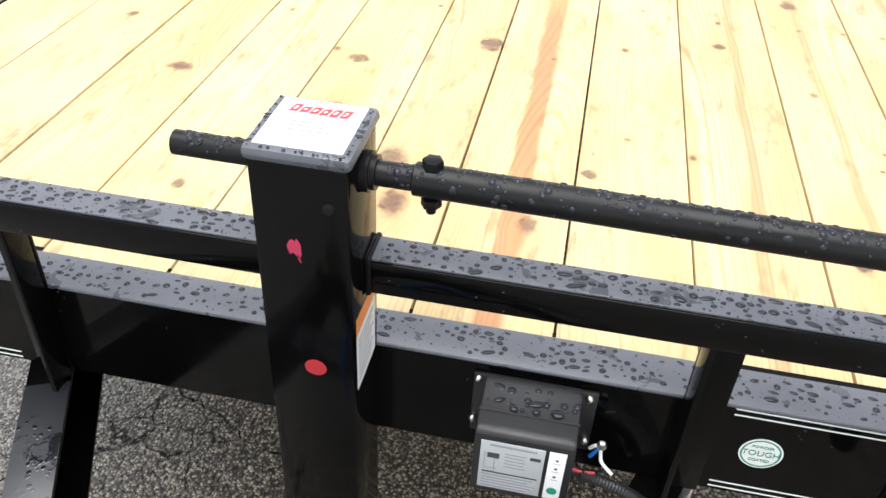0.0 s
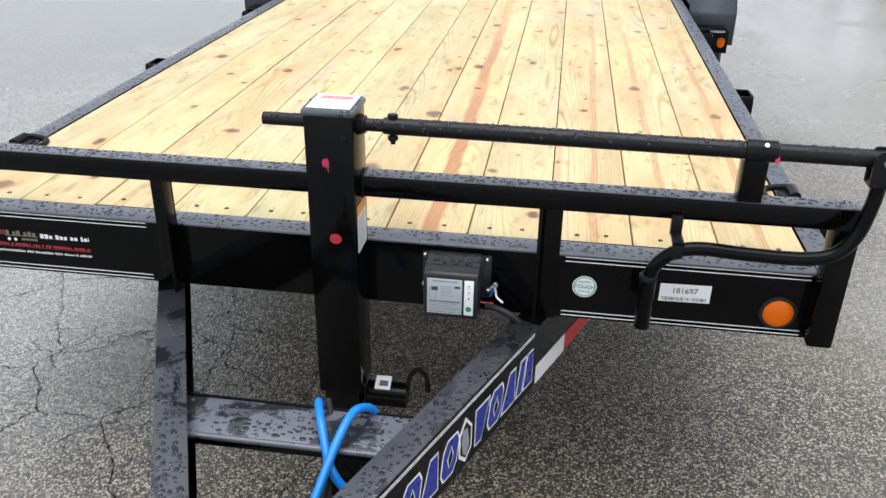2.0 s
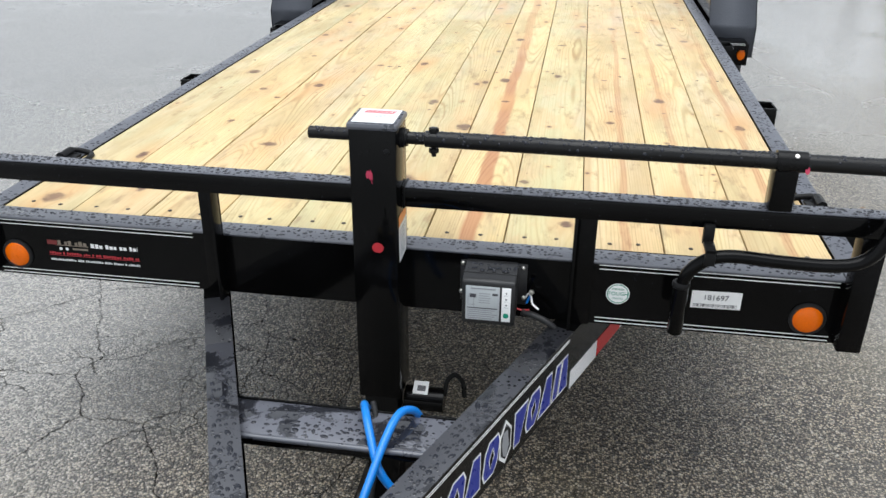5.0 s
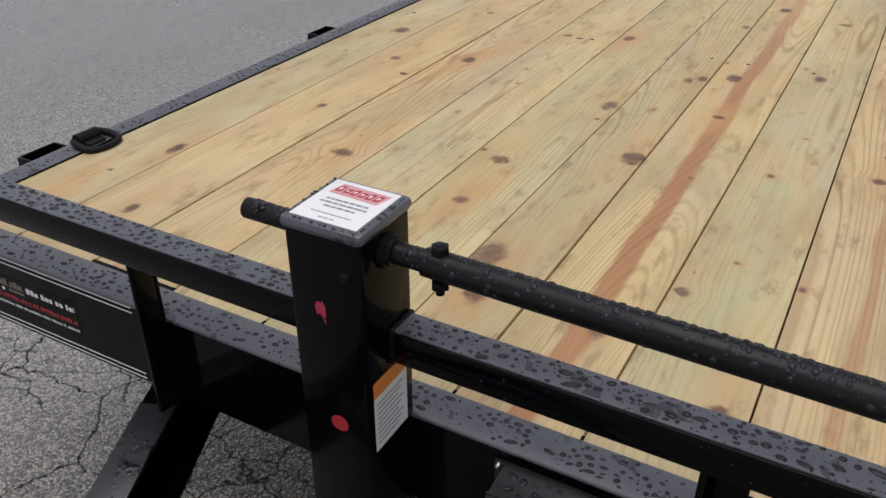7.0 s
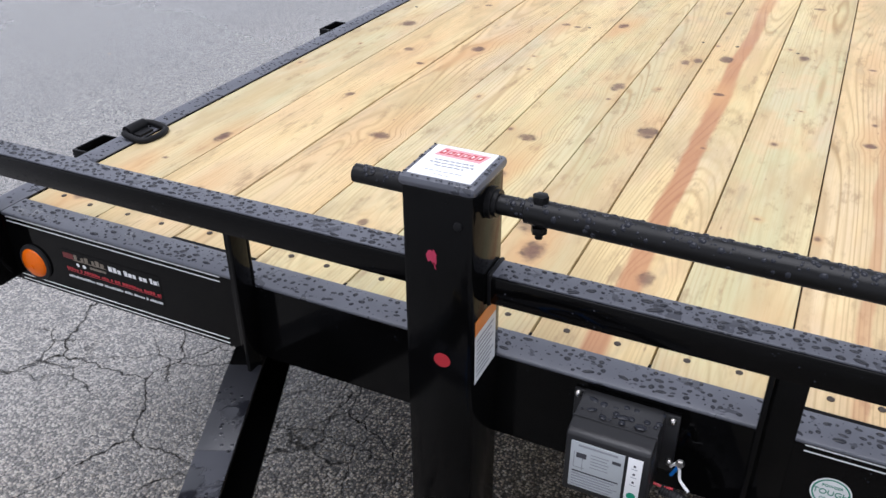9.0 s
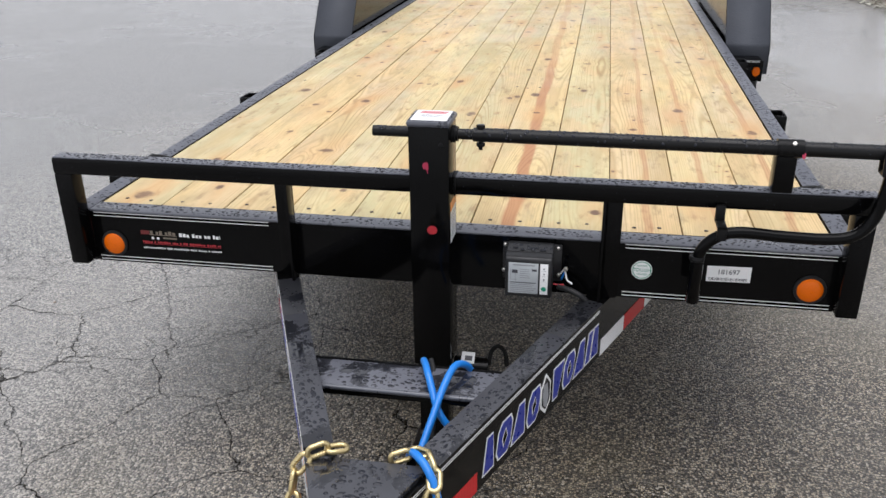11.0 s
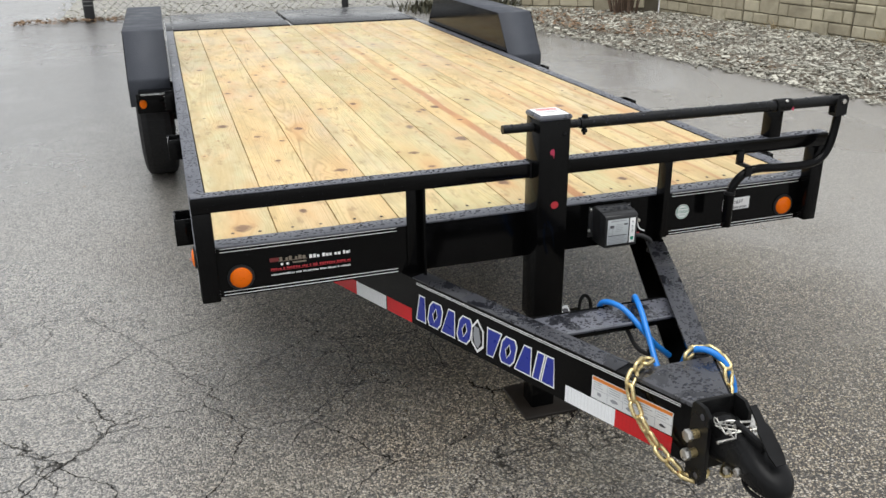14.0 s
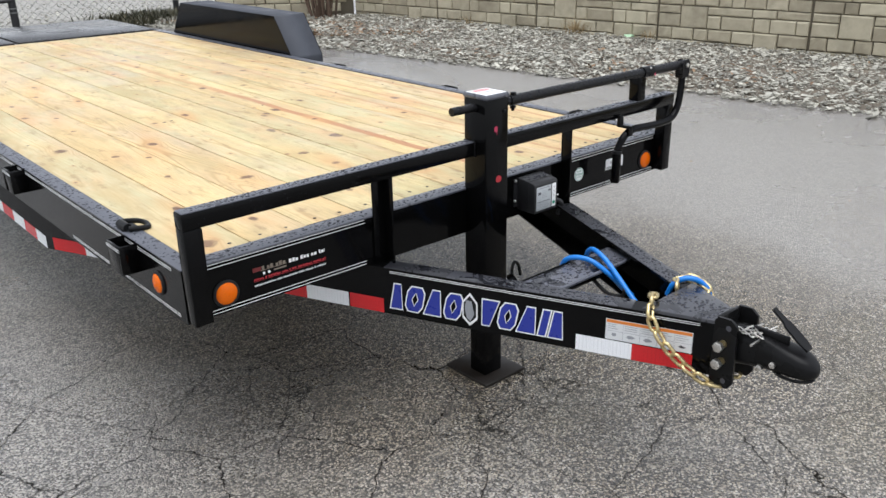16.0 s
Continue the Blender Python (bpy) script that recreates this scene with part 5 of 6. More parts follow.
chain([(-0.050, -0.745, 0.552), (-0.085, -0.765, 0.556), (-0.118, -0.790, 0.520), (-0.112, -0.830, 0.462), (-0.092, -0.880, 0.412), (-0.070, -0.925, 0.380), (-0.047, -0.955, 0.366), (0.0, -0.950, 0.364)], "yellow zinc safety chain hanging over the tongue")
chain([(0.070, -0.740, 0.545), (0.098, -0.726, 0.548), (0.128, -0.748, 0.548), (0.142, -0.790, 0.530), (0.130, -0.825, 0.485), (0.100, -0.880, 0.425), (0.075, -0.930, 0.380), (0.045, -0.960, 0.362)], "yellow zinc safety chain hanging over the tongue")
for k, (a, b, c) in enumerate((((0.088, -0.945, 0.505), (0.118, -0.965, 0.470), (0.098, -0.960, 0.420)), ((0.078, -0.965, 0.500), (0.104, -0.985, 0.455), (0.080, -0.975, 0.410)))):
    ring = curve_points([a, b, c, ((a[0] + c[0]) / 2 - 0.012, a[1] - 0.006, (a[2] + c[2]) / 2), a], 8)
    part("chain_hook", sweep(bmesh.new(), ring, 0.0048, 8), ZINC, trailer, "zinc spring hook")

CABLES = (
    [(0.075, -0.330, 0.440), (0.045, -0.340, 0.478), (0.036, -0.354, 0.506), (0.038, -0.372, 0.524), (0.049, -0.405, 0.533), (0.065, -0.446, 0.526), (0.094, -0.500, 0.484), (0.126, -0.513, 0.445), (0.165, -0.525, 0.410)],
    [(0.160, -0.345, 0.450), (0.145, -0.356, 0.495), (0.133, -0.374, 0.524), (0.115, -0.412, 0.541), (0.101, -0.470, 0.525), (0.086, -0.542, 0.481), (0.074, -0.600, 0.445), (0.066, -0.650, 0.422), (0.066, -0.72, 0.400)],
    [(0.080, -0.705, 0.500), (0.083, -0.718, 0.535), (0.098, -0.742, 0.556), (0.122, -0.768, 0.553), (0.143, -0.790, 0.528), (0.154, -0.808, 0.490), (0.152, -0.820, 0.455), (0.140, -0.830, 0.425)],
)
for line in CABLES:
    cable = thing("electric_cable", "bright blue electric cable draped over the black tongue", "cable", group="cables on the tongue")
    part("jacket", sweep(bmesh.new(), curve_points(line), 0.0080, 12), BLUE_CABLE, cable)
# lower loop of the blue cable, its shade put in as a black jacket
cable = thing("shaded_cable", "loop of blue cable drooping below the tongue cross member, coloured black for shade", "cable", group="cables on the tongue")
part("jacket", sweep(bmesh.new(), curve_points([(0.05, -0.35, 0.515), (0.060, -0.375, 0.500), (0.075, -0.43, 0.470), (0.080, -0.49, 0.435), (0.085, -0.545, 0.440), (0.075, -0.56, 0.47)]), 0.006, 10), RUBBER, cable)


# stake pockets and lashing rings along the sides
def stake_pocket(s, y):
    bm = bmesh.new()
    x0, x1 = HALF, HALF + 0.052
    for a0, a1, b0, b1 in ((x0, x1, y - 0.048, y - 0.042), (x0, x1, y + 0.042, y + 0.048), (x1 - 0.006, x1, y - 0.042, y + 0.042)):
        box(bm, *sorted((s * a0, s * a1)), b0, b1, 0.598, 0.683, bevel=0.0015)
    box(bm, *sorted((s * x0, s * (x1 - 0.006))), y - 0.042, y + 0.042, 0.600, 0.604)
    pocket = part("stake_pocket", bm, BLACK, trailer, "open black stake pocket with pinstripes")
    for z in (0.6745, 0.6685):
        x = x1 + 0.0002
        part("pinstripe", boxed(*sorted((s * x, s * (x + 0.0006))), y - 0.046, y + 0.046, z - 0.001, z + 0.001), WHITE, pocket)


def lashing_ring(s, y):
    bm = boxed(*sorted((s * 0.988, s * 1.036)), y - 0.022, y + 0.022, TOP + 0.003, TOP + 0.010, bevel=0.002)
    sweep(bm, [(s * 1.022, y - 0.028, TOP + 0.014), (s * 1.022, y + 0.028, TOP + 0.014)], 0.013, 12)
    base = part("ring_bracket", bm, CAST, trailer, "black welded lashing bracket")
    pts = curve_points([(s * 1.022, y - 0.036, TOP + 0.014), (s * 1.002, y - 0.042, TOP + 0.012), (s * 0.967, y - 0.038, TOP + 0.006), (s * 0.955, y, TOP + 0.005), (s * 0.967, y + 0.038, TOP + 0.006), (s * 1.002, y + 0.042, TOP + 0.012), (s * 1.022, y + 0.036, TOP + 0.014)])
    part("lashing_ring", sweep(bmesh.new(), pts, 0.0078, 10), CAST, base, "dull black steel ring lying on the deck")


for s in (-1, 1):
    for y in (0.325, 1.34, 2.34):
        stake_pocket(s, y)
    lashing_ring(s, 0.406)


# fenders, wheels and rear ramps
def fender(s):
    prof = [(2.845, 0.515), (2.845, 0.668), (3.035, 0.920), (4.425, 0.920), (4.615, 0.668), (4.615, 0.515)]
    x0, x1 = 1.055, 1.284
    bm = bmesh.new()
    a = [bm.verts.new((s * x0, y, z)) for y, z in prof]
    b = [bm.verts.new((s * x1, y, z)) for y, z in prof]
    c = [bm.verts.new((s * x1, y, z - 0.05)) for y, z in prof[1:-1]]
    for i in range(len(prof) - 1):
        bm.faces.new((a[i], a[i + 1], b[i + 1], b[i]))
    bmesh.ops.bevel(bm, geom=[e for e in bm.edges if len(e.link_faces) == 2], offset=0.010, segments=3, affect="EDGES", profile=0.5)
    bmesh.ops.delete(bm, geom=[v for v in c if not v.link_faces], context="VERTS")
    bmesh.ops.recalc_face_normals(bm, faces=bm.faces[:])
    top = part("fender", bm, TREAD, trailer, "black tread plate tandem fender", smooth=10)
    mod = top.modifiers.new("thick", "SOLIDIFY")
    mod.thickness, mod.offset = 0.004, -1
    # inner wall towards the deck and outer skirt
    wall = [(2.845, 0.515), (2.845, 0.665), (3.035, 0.917), (4.425, 0.917), (4.615, 0.665), (4.615, 0.515)]
    part("fender_wall", prism(bmesh.new(), wall, 0.004, basis((s * x0 - 0.002, 0, 0), (0, 1, 0), (0, 0, 1))), BLACK, top, "smooth black inner fender wall")
    arch = [(2.845, 0.515), (2.845, 0.668), (3.035, 0.920), (4.425, 0.920), (4.615, 0.668), (4.615, 0.515), (4.555, 0.515), (4.555, 0.63), (4.38, 0.83), (3.08, 0.83), (2.905, 0.63), (2.905, 0.515)]
    part("fender_skirt", prism(bmesh.new(), arch, 0.004, basis((s * x1 - 0.002, 0, 0), (0, 1, 0), (0, 0, 1))), BLACK, top)
    part("fender_flange", boxed(*sorted((s * (HALF + 0.001), s * (x0 + 0.001))), 2.845, 4.615, 0.640, 0.648), BLACK, top)
    # step bracket and lamp in front of the fender
    bm = boxed(*sorted((s * HALF, s * 1.235)), 2.74, 2.85, 0.572, 0.612, bevel=0.003)
    box(bm, *sorted((s * 1.06, s * 1.25)), 2.768, 2.776, 0.49, 0.60, bevel=0.002)
    bracket = part("fender_bracket", bm, BLACK, top)
    for z in (0.6045, 0.5985):
        part("pinstripe", boxed(*sorted((s * (HALF + 0.06), s * 1.225)), 2.7390, 2.7396, z - 0.001, z + 0.001), WHITE, bracket)
    m = basis((s * 1.215, 2.767, 0.545), (1, 0, 0), (0, 0, 1))
    part("fender_lamp", disc(bmesh.new(), 0.022, 0.012, m @ Matrix.Diagonal((0.9, 1.2, 1, 1)), 24, 0.003), AMBER, top, "small amber marker lamp")


def wheel(s, y):
    R, W = 0.372, 0.20
    m = Matrix.Translation((s * 1.165, y, R)) @ pose(0, 0, 0, 0, 90, 0)
    prof = [(0.215, -0.085), (0.235, -0.098), (0.300, -0.104), (0.345, -0.096), (0.364, -0.082), (0.372, -0.05), (0.372, 0.05), (0.364, 0.082), (0.345, 0.096), (0.300, 0.104), (0.235, 0.098), (0.215, 0.085)]
    bm = bmesh.new()
    seg = 56
    rings = [[bm.verts.new((r * math.cos(2 * math.pi * k / seg), r * math.sin(2 * math.pi * k / seg), w)) for r, w in prof] for k in range(seg)]
    for k in range(seg):
        p, q = rings[k], rings[(k + 1) % seg]
        for i in range(len(prof) - 1):
            bm.faces.new((p[i], q[i], q[i + 1], p[i + 1]))
    grooves = [f for f in bm.faces if all(abs(v.co.xy.length - R) < 0.009 for v in f.verts)]
    got = bmesh.ops.inset_individual(bm, faces=grooves, thickness=0.004, depth=-0.0)
    bmesh.ops.recalc_face_normals(bm, faces=bm.faces[:])
    for f in grooves:
        bmesh.ops.translate(bm, vec=Vector((*f.calc_center_median().xy, 0)).normalized() * 0.005, verts=f.verts)
    bmesh.ops.transform(bm, matrix=m, verts=bm.verts)
    hub = new("wheel")
    hub.parent = trailer
    tagged(hub, "black trailer tyre on silver steel rim")
    part("tyre", bm, RUBBER, hub, "black ribbed rubber tyre")
    bm = bmesh.new()
    disc(bm, 0.214, 0.15, m @ Matrix.Translation((0, 0, -0.075)), 40, 0.004)
    part("rim", bm, STEEL_RIM, hub, "silver painted steel rim")
    part("hub_cap", disc(bmesh.new(), 0.060, 0.19, m @ Matrix.Translation((0, 0, -0.095)), 24, 0.006), STEEL_RIM, hub)
    bm = bmesh.new()
    sweep(bm, [(s * 0.93, y, R), (s * 1.07, y, R)], 0.045, 16)
    part("axle_end", bm, BLACK, hub)


for s in (-1, 1):
    fender(s)
    for y in (3.29, 4.16):
        wheel(s, y)
for y in (3.29, 4.16):
    part("axle", sweep(bmesh.new(), [(-0.95, y, 0.372), (0.95, y, 0.372)], 0.038, 16), BLACK, trailer)
for x0, x1 in ((-0.985, -0.060), (-0.030, 0.985)):
    ramp = part("rear_ramp", boxed(x0, x1, 4.872, 5.96, 0.672, 0.690, bevel=0.002), RAMP, trailer, "flat wet black steel rear panel")
    part("ramp_hinge", sweep(bmesh.new(), [(x0 + 0.02, 4.861, 0.676), (x1 - 0.02, 4.861, 0.676)], 0.0075, 10), CAST, ramp)
    part("ramp_frame", channel(bmesh.new(), "x", x0, x1, 5.96, -0.04, 0.60, 0.672), BLACK, ramp)
for s in (-1, 1):
    part("tail_beam", boxed(*sorted((s * 0.987, s * HALF)), REAR, 5.96, 0.560, 0.684, bevel=0.003), BLACK, trailer)


# ---- yard edge: stone bed, cast wall, fence ----
def scatter_mesh(name, pieces, material):
    """Many small pieces (vertices, faces) joined into one mesh."""
    vs, fs = [], []
    for v, f in pieces:
        k = len(vs)
        vs.extend(v)
        fs.extend([tuple(i + k for i in face) for face in f])
    me = bpy.data.meshes.new(name)
    me.from_pydata(vs, [], fs)
    me.materials.append(material)
    return me


def edge_x(y):
    """Where the asphalt ends and the stone bed begins."""
    return 5.08 - 0.142 * y


def wall_x(y):
    return 7.42 - 0.118 * y


ROCK_F = [(0, 1, 2, 3), (7, 6, 5, 4), (0, 4, 5, 1), (1, 5, 6, 2), (2, 6, 7, 3), (3, 7, 4, 0)]


def rock(rng, x, y, z, size):
    m = Matrix.Translation((x, y, z)) @ Euler((rng.gauss(0, 0.22), rng.gauss(0, 0.22), rng.uniform(0, 6.3))).to_matrix().to_4x4()
    a, b, c = size * rng.uniform(0.7, 1.3), size * rng.uniform(0.4, 0.8), size * rng.uniform(0.10, 0.25)
    pts = [(-a, -b, -c), (a, -b, -c), (a, b, -c), (-a, b, -c), (-a, -b, c), (a, -b, c), (a, b, c), (-a, b, c)]
    return [m @ Vector((px * rng.uniform(0.6, 1), py * rng.uniform(0.6, 1), pz * rng.uniform(0.7, 1))) for px, py, pz in pts], ROCK_F


def stone_bed():
    bm = bmesh.new()
    ys = [-6 + 0.5 * k for k in range(37)]
    rows = []
    for y in ys:
        e, w = edge_x(y), (wall_x(y) if y < 9 else wall_x(9) - (y - 9) * 1.05)
        w = max(w, e + 0.02)
        rows.append([bm.verts.new((e + (w - e) * t, y, 0.002 + 0.05 * min(1, t * 5) + 0.02 * noise.noise((y, t * 3, 0)) * min(1, t * 4))) for t in (0, 0.06, 0.2, 0.4, 0.6, 0.8, 1.0)])
    for p, q in zip(rows, rows[1:]):
        for i in range(6):
            bm.faces.new((p[i], p[i + 1], q[i + 1], q[i]))
    tagged(new("stone_bed", mesh_of("stone_bed", bm, DIRT)), "damp dirt bed under the loose shale", "ground", kind="structure")
    rng = random.Random(21)
    pieces, leaves = [], []
    for _ in range(30000):
        y = rng.uniform(-2.5, 11.5)
        e, w = edge_x(y), (wall_x(y) if y < 9 else wall_x(9) - (y - 9) * 1.05)
        if w < e + 0.1:
            continue
        t = rng.random() ** 1.1
        x = e - 0.12 + (w - e + 0.08) * t + rng.gauss(0, 0.05)
        z = 0.012 + 0.05 * max(0, min(1, (x - e) / (w - e) * 5)) + rng.uniform(0, 0.022)
        thin = noise.noise((x * 0.6, y * 0.6, 3))
        if rng.random() < 0.12 + 0.3 * (y > 6.5) + 0.5 * (thin > 0.35):
            continue
        pieces.append(rock(rng, x, y, z, (0.010 + min(0.04, rng.expovariate(1 / 0.0090))) * (1 + 0.4 * thin)))
    tagged(new("shale_stones", scatter_mesh("shale_stones", pieces, SHALE)), "loose flat wet grey shale stones beside the asphalt", "gravel", kind="stuff")
    for _ in range(2600):
        y = rng.uniform(0, 11.5)
        if rng.random() > (0.25 + 0.75 * (y > 6.5)):
            continue
        e = edge_x(y)
        x = e + abs(rng.gauss(0, 0.75)) + rng.uniform(-0.1, 0.3)
        if noise.noise((x * 0.9, y * 0.7, 8)) < 0.02 or x > wall_x(min(y, 9)) - max(0, y - 9) * 1.05:
            continue
        r = rng.uniform(0.02, 0.045)
        m = Matrix.Translation((x, y, 0.075 + rng.uniform(0, 0.02))) @ Euler((rng.uniform(-0.5, 0.5), rng.uniform(-0.5, 0.5), rng.uniform(0, 6.3))).to_matrix().to_4x4()
        leaves.append(([m @ Vector(p) for p in ((-r, 0, 0), (-0.2 * r, -0.5 * r, 0.2 * r), (r, 0, 0.1 * r), (-0.2 * r, 0.5 * r, 0.25 * r))], [(0, 1, 2), (0, 2, 3)]))
    tagged(new("fallen_leaves", scatter_mesh("fallen_leaves", leaves, LEAVES)), "brown fallen leaves among the stones", "leaves", kind="stuff")


stone_bed()


def shrub(x, y):
    rng = random.Random(31)
    root = thing("shrub", "bare brown shrub of many stems in the stone bed", "shrub", (x, y, 0))
    for k in range(34):
        a, r = rng.uniform(0, 6.3), rng.uniform(0.02, 0.22)
        lean, tall = rng.uniform(0.05, 0.35), rng.uniform(0.9, 1.7)
        p0 = Vector((r * math.cos(a), r * math.sin(a), -0.02 + 0.02))
        p2 = p0 + Vector((math.cos(a) * lean, math.sin(a) * lean, tall))
        p1 = (p0 + p2) / 2 + Vector((rng.uniform(-0.05, 0.05), rng.uniform(-0.05, 0.05), 0))
        w = rng.uniform(0.010, 0.024)
        bm = sweep(bmesh.new(), curve_points([p0, p1, p2], 4), [w * (1 - 0.08 * i) for i in range(9)], 6)
        for j in range(3):
            t = rng.uniform(0.35, 0.9)
            q = p0.lerp(p2, t)
            sweep(bm, [q, q + Vector((rng.uniform(-0.2, 0.2), rng.uniform(-0.2, 0.2), rng.uniform(0.15, 0.4)))], [w * 0.4, w * 0.15], 5)
        part("stem", bm, BARK, root)


shrub(5.62, 9.35)


def grass_tuft(x, y, n, seed, tall=0.22):
    rng = random.Random(seed)
    blades = []
    for _ in range(n):
        a, r, h = rng.uniform(0, 6.3), abs(rng.gauss(0, 0.10)), rng.uniform(0.4, 1.0) * tall
        bx, by = x + r * math.cos(a), y + r * math.sin(a)
        d, w = rng.uniform(0.03, 0.16), 0.003
        side = Vector((-math.sin(a), math.cos(a), 0)) * w
        p = [Vector((bx, by, 0.045)), Vector((bx + d * 0.4 * math.cos(a), by + d * 0.4 * math.sin(a), 0.05 + h * 0.7)), Vector((bx + d * math.cos(a), by + d * math.sin(a), 0.05 + h))]
        blades.append(([p[0] - side, p[0] + side, p[1] + side * 0.7, p[1] - side * 0.7, p[2]], [(0, 1, 2, 3), (3, 2, 4)]))
    tagged(new("grass_tuft", scatter_mesh("grass_tuft", blades, STRAW)), "dry straw coloured grass tuft by the wall", "grass", kind="stuff")


grass_tuft(6.72, 5.25, 160, 1)
grass_tuft(6.85, 4.2, 50, 2, 0.15)
grass_tuft(6.5, 7.0, 40, 3, 0.15)


# one mould: courses (bottom, top, cuts across the panel) and the squares that stand through two courses
COURSES = (
    (0.000, 0.085, (0.0, 0.345, 0.667, 0.817, 1.0)),
    (0.085, 0.225, (0.0, 0.104, 0.257, 0.359, 0.520, 0.667, 0.817, 1.0)),
    (0.225, 0.380, (0.0, 0.158, 0.347, 0.442, 0.656, 0.760, 0.922, 1.0)),
    (0.380, 0.475, (0.0, 0.158, 0.347, 0.643, 0.797, 1.0)),
    (0.475, 0.600, (0.0, 0.173, 0.254, 0.419, 0.503, 0.587, 0.725, 0.859, 1.0)),
    (0.600, 0.740, (0.0, 0.210, 0.380, 0.470, 0.690, 0.800, 1.0)),
    (0.740, 0.820, (0.0, 0.150, 0.400, 0.560, 0.830, 1.0)),
)
SQUARES = ((0.667, 0.817, 0.000, 0.225), (0.158, 0.347, 0.225, 0.475))


def cast_wall(name, x0, y0, x1, y1, panel, seed, near):
    """A cast wall of like panels with ashlar blocks in relief and dark joints between the panels."""
    rng = random.Random(seed)
    run = Vector((x1 - x0, y1 - y0, 0))
    total, d = run.length, run.normalized()
    m = basis((x0, y0, 0.0), d, (0, 0, 1))
    if m.col[2].xyz.dot(Vector((-1, -0.3, 0))) < 0:
        m = basis((x1, y1, 0.0), -d, (0, 0, 1))
    high = COURSES[-1][1]
    wall = new(name, mesh_of(name, box(bmesh.new(), 0, total, 0, high, -0.14, 0.0, m=m), WALL_JOINT))
    tagged(wall, "tan cast stone wall with ashlar block relief", "wall", kind="structure")
    rest, count = [], 0
    for k in range(int(total / panel) + 1):
        cells = [(a, b, lo, hi) for lo, hi, cuts in COURSES for a, b in zip(cuts, cuts[1:]) if not any(a > p - 0.01 and b < q + 0.01 and lo > v - 0.01 and hi < w + 0.01 for p, q, v, w in SQUARES)]
        for a, b, lo, hi in cells + list(SQUARES):
            a, b = k * panel + 0.010 + a * (panel - 0.020), k * panel + 0.010 + b * (panel - 0.020)
            if b > total - 0.01:
                continue
            g, e, deep = 0.0045, 0.010, rng.uniform(0.018, 0.030)
            rings = []
            for inset, lift in ((g, 0.001), (g + e * 0.35, deep * 0.75), (g + e * 1.6, deep)):
                q = [(a + inset, lo + inset), ((a + b) / 2, lo + inset), (b - inset, lo + inset), (b - inset, hi - inset), ((a + b) / 2, hi - inset), (a + inset, hi - inset)]
                rings.append([m @ Vector((px, pz + (rng.uniform(-0.003, 0.003) if lift > 0.005 else 0), lift + (rng.uniform(-0.005, 0.005) if lift > 0.005 else 0))) for px, pz in q])
            vs = [v for r in rings for v in r]
            fs = [(r * 6 + i, r * 6 + (i + 1) % 6, r * 6 + 6 + (i + 1) % 6, r * 6 + 6 + i) for r in range(2) for i in range(6)] + [(12, 13, 16, 17), (13, 14, 15, 16)]
            mid = m @ Vector(((a + b) / 2, lo, 0))
            if near and count < 290 and lo < 0.62 and 0.5 < mid.y < 8.0:
                new("block", scatter_mesh("block", [(vs, fs)], WALL_STONE)).parent = wall
                count += 1
            else:
                rest.append((vs, fs))
    ob = new("blocks", scatter_mesh("blocks", rest, WALL_STONE))
    ob.parent = wall
    tagged(ob, kind="stuff")


cast_wall("wall_east", wall_x(-6), -6, wall_x(9.48), 9.48, 1.79, 41, True)
cast_wall("wall_north", wall_x(9.48) - 0.01, 9.53, 4.55, 10.85, 1.79, 43, False)


def fence():
    y = 12.1
    root = thing("chain_link_fence", "grey chain link fence with black pipe gate frame", "fence")
    x0, x1, high = -2.10, 4.5, 1.8
    for x, wide in ((-2.13, 0.078), (1.88, 0.055), (4.45, 0.05)):
        part("post", sweep(bmesh.new(), [(x, y, 0), (x, y, high + 0.1)], wide, 18), FENCE_PAINT, root, "black pipe post")
        for z in (0.24, 0.30):
            part("post_tie", sweep(bmesh.new(), [(x, y, z), (x, y, z + 0.018)], wide + 0.004, 18), WIRE, root)
    for a, b, z, z1 in ((-2.13, 1.88, 0.345, 0.425), (-2.13, 4.45, 1.80, 1.80)):
        part("rail", sweep(bmesh.new(), [(a, y - 0.03, z), (b, y - 0.03, z1)], 0.030, 12), FENCE_PAINT, root, "black horizontal pipe rail")
    part("gate_upright", sweep(bmesh.new(), [(-0.72, y - 0.03, 0.372), (-0.72, y - 0.03, 1.78)], 0.024, 12), FENCE_PAINT, root)
    bm = bmesh.new()
    step = 0.058
    n = int((x1 - x0) / step)
    rows = int(high / step)
    for i in range(n):
        pts = [(x0 + i * step + (step / 2 if (k + i) % 2 else -step / 2) * 0.98, y + (0.006 if (k + i) % 2 else -0.006), 0.03 + k * step * 0.86) for k in range(rows)]
        sweep(bm, pts, 0.0042, 3, cap=False)
    part("wire_mesh", bm, WIRE, root, "woven galvanised diamond mesh", smooth=None)


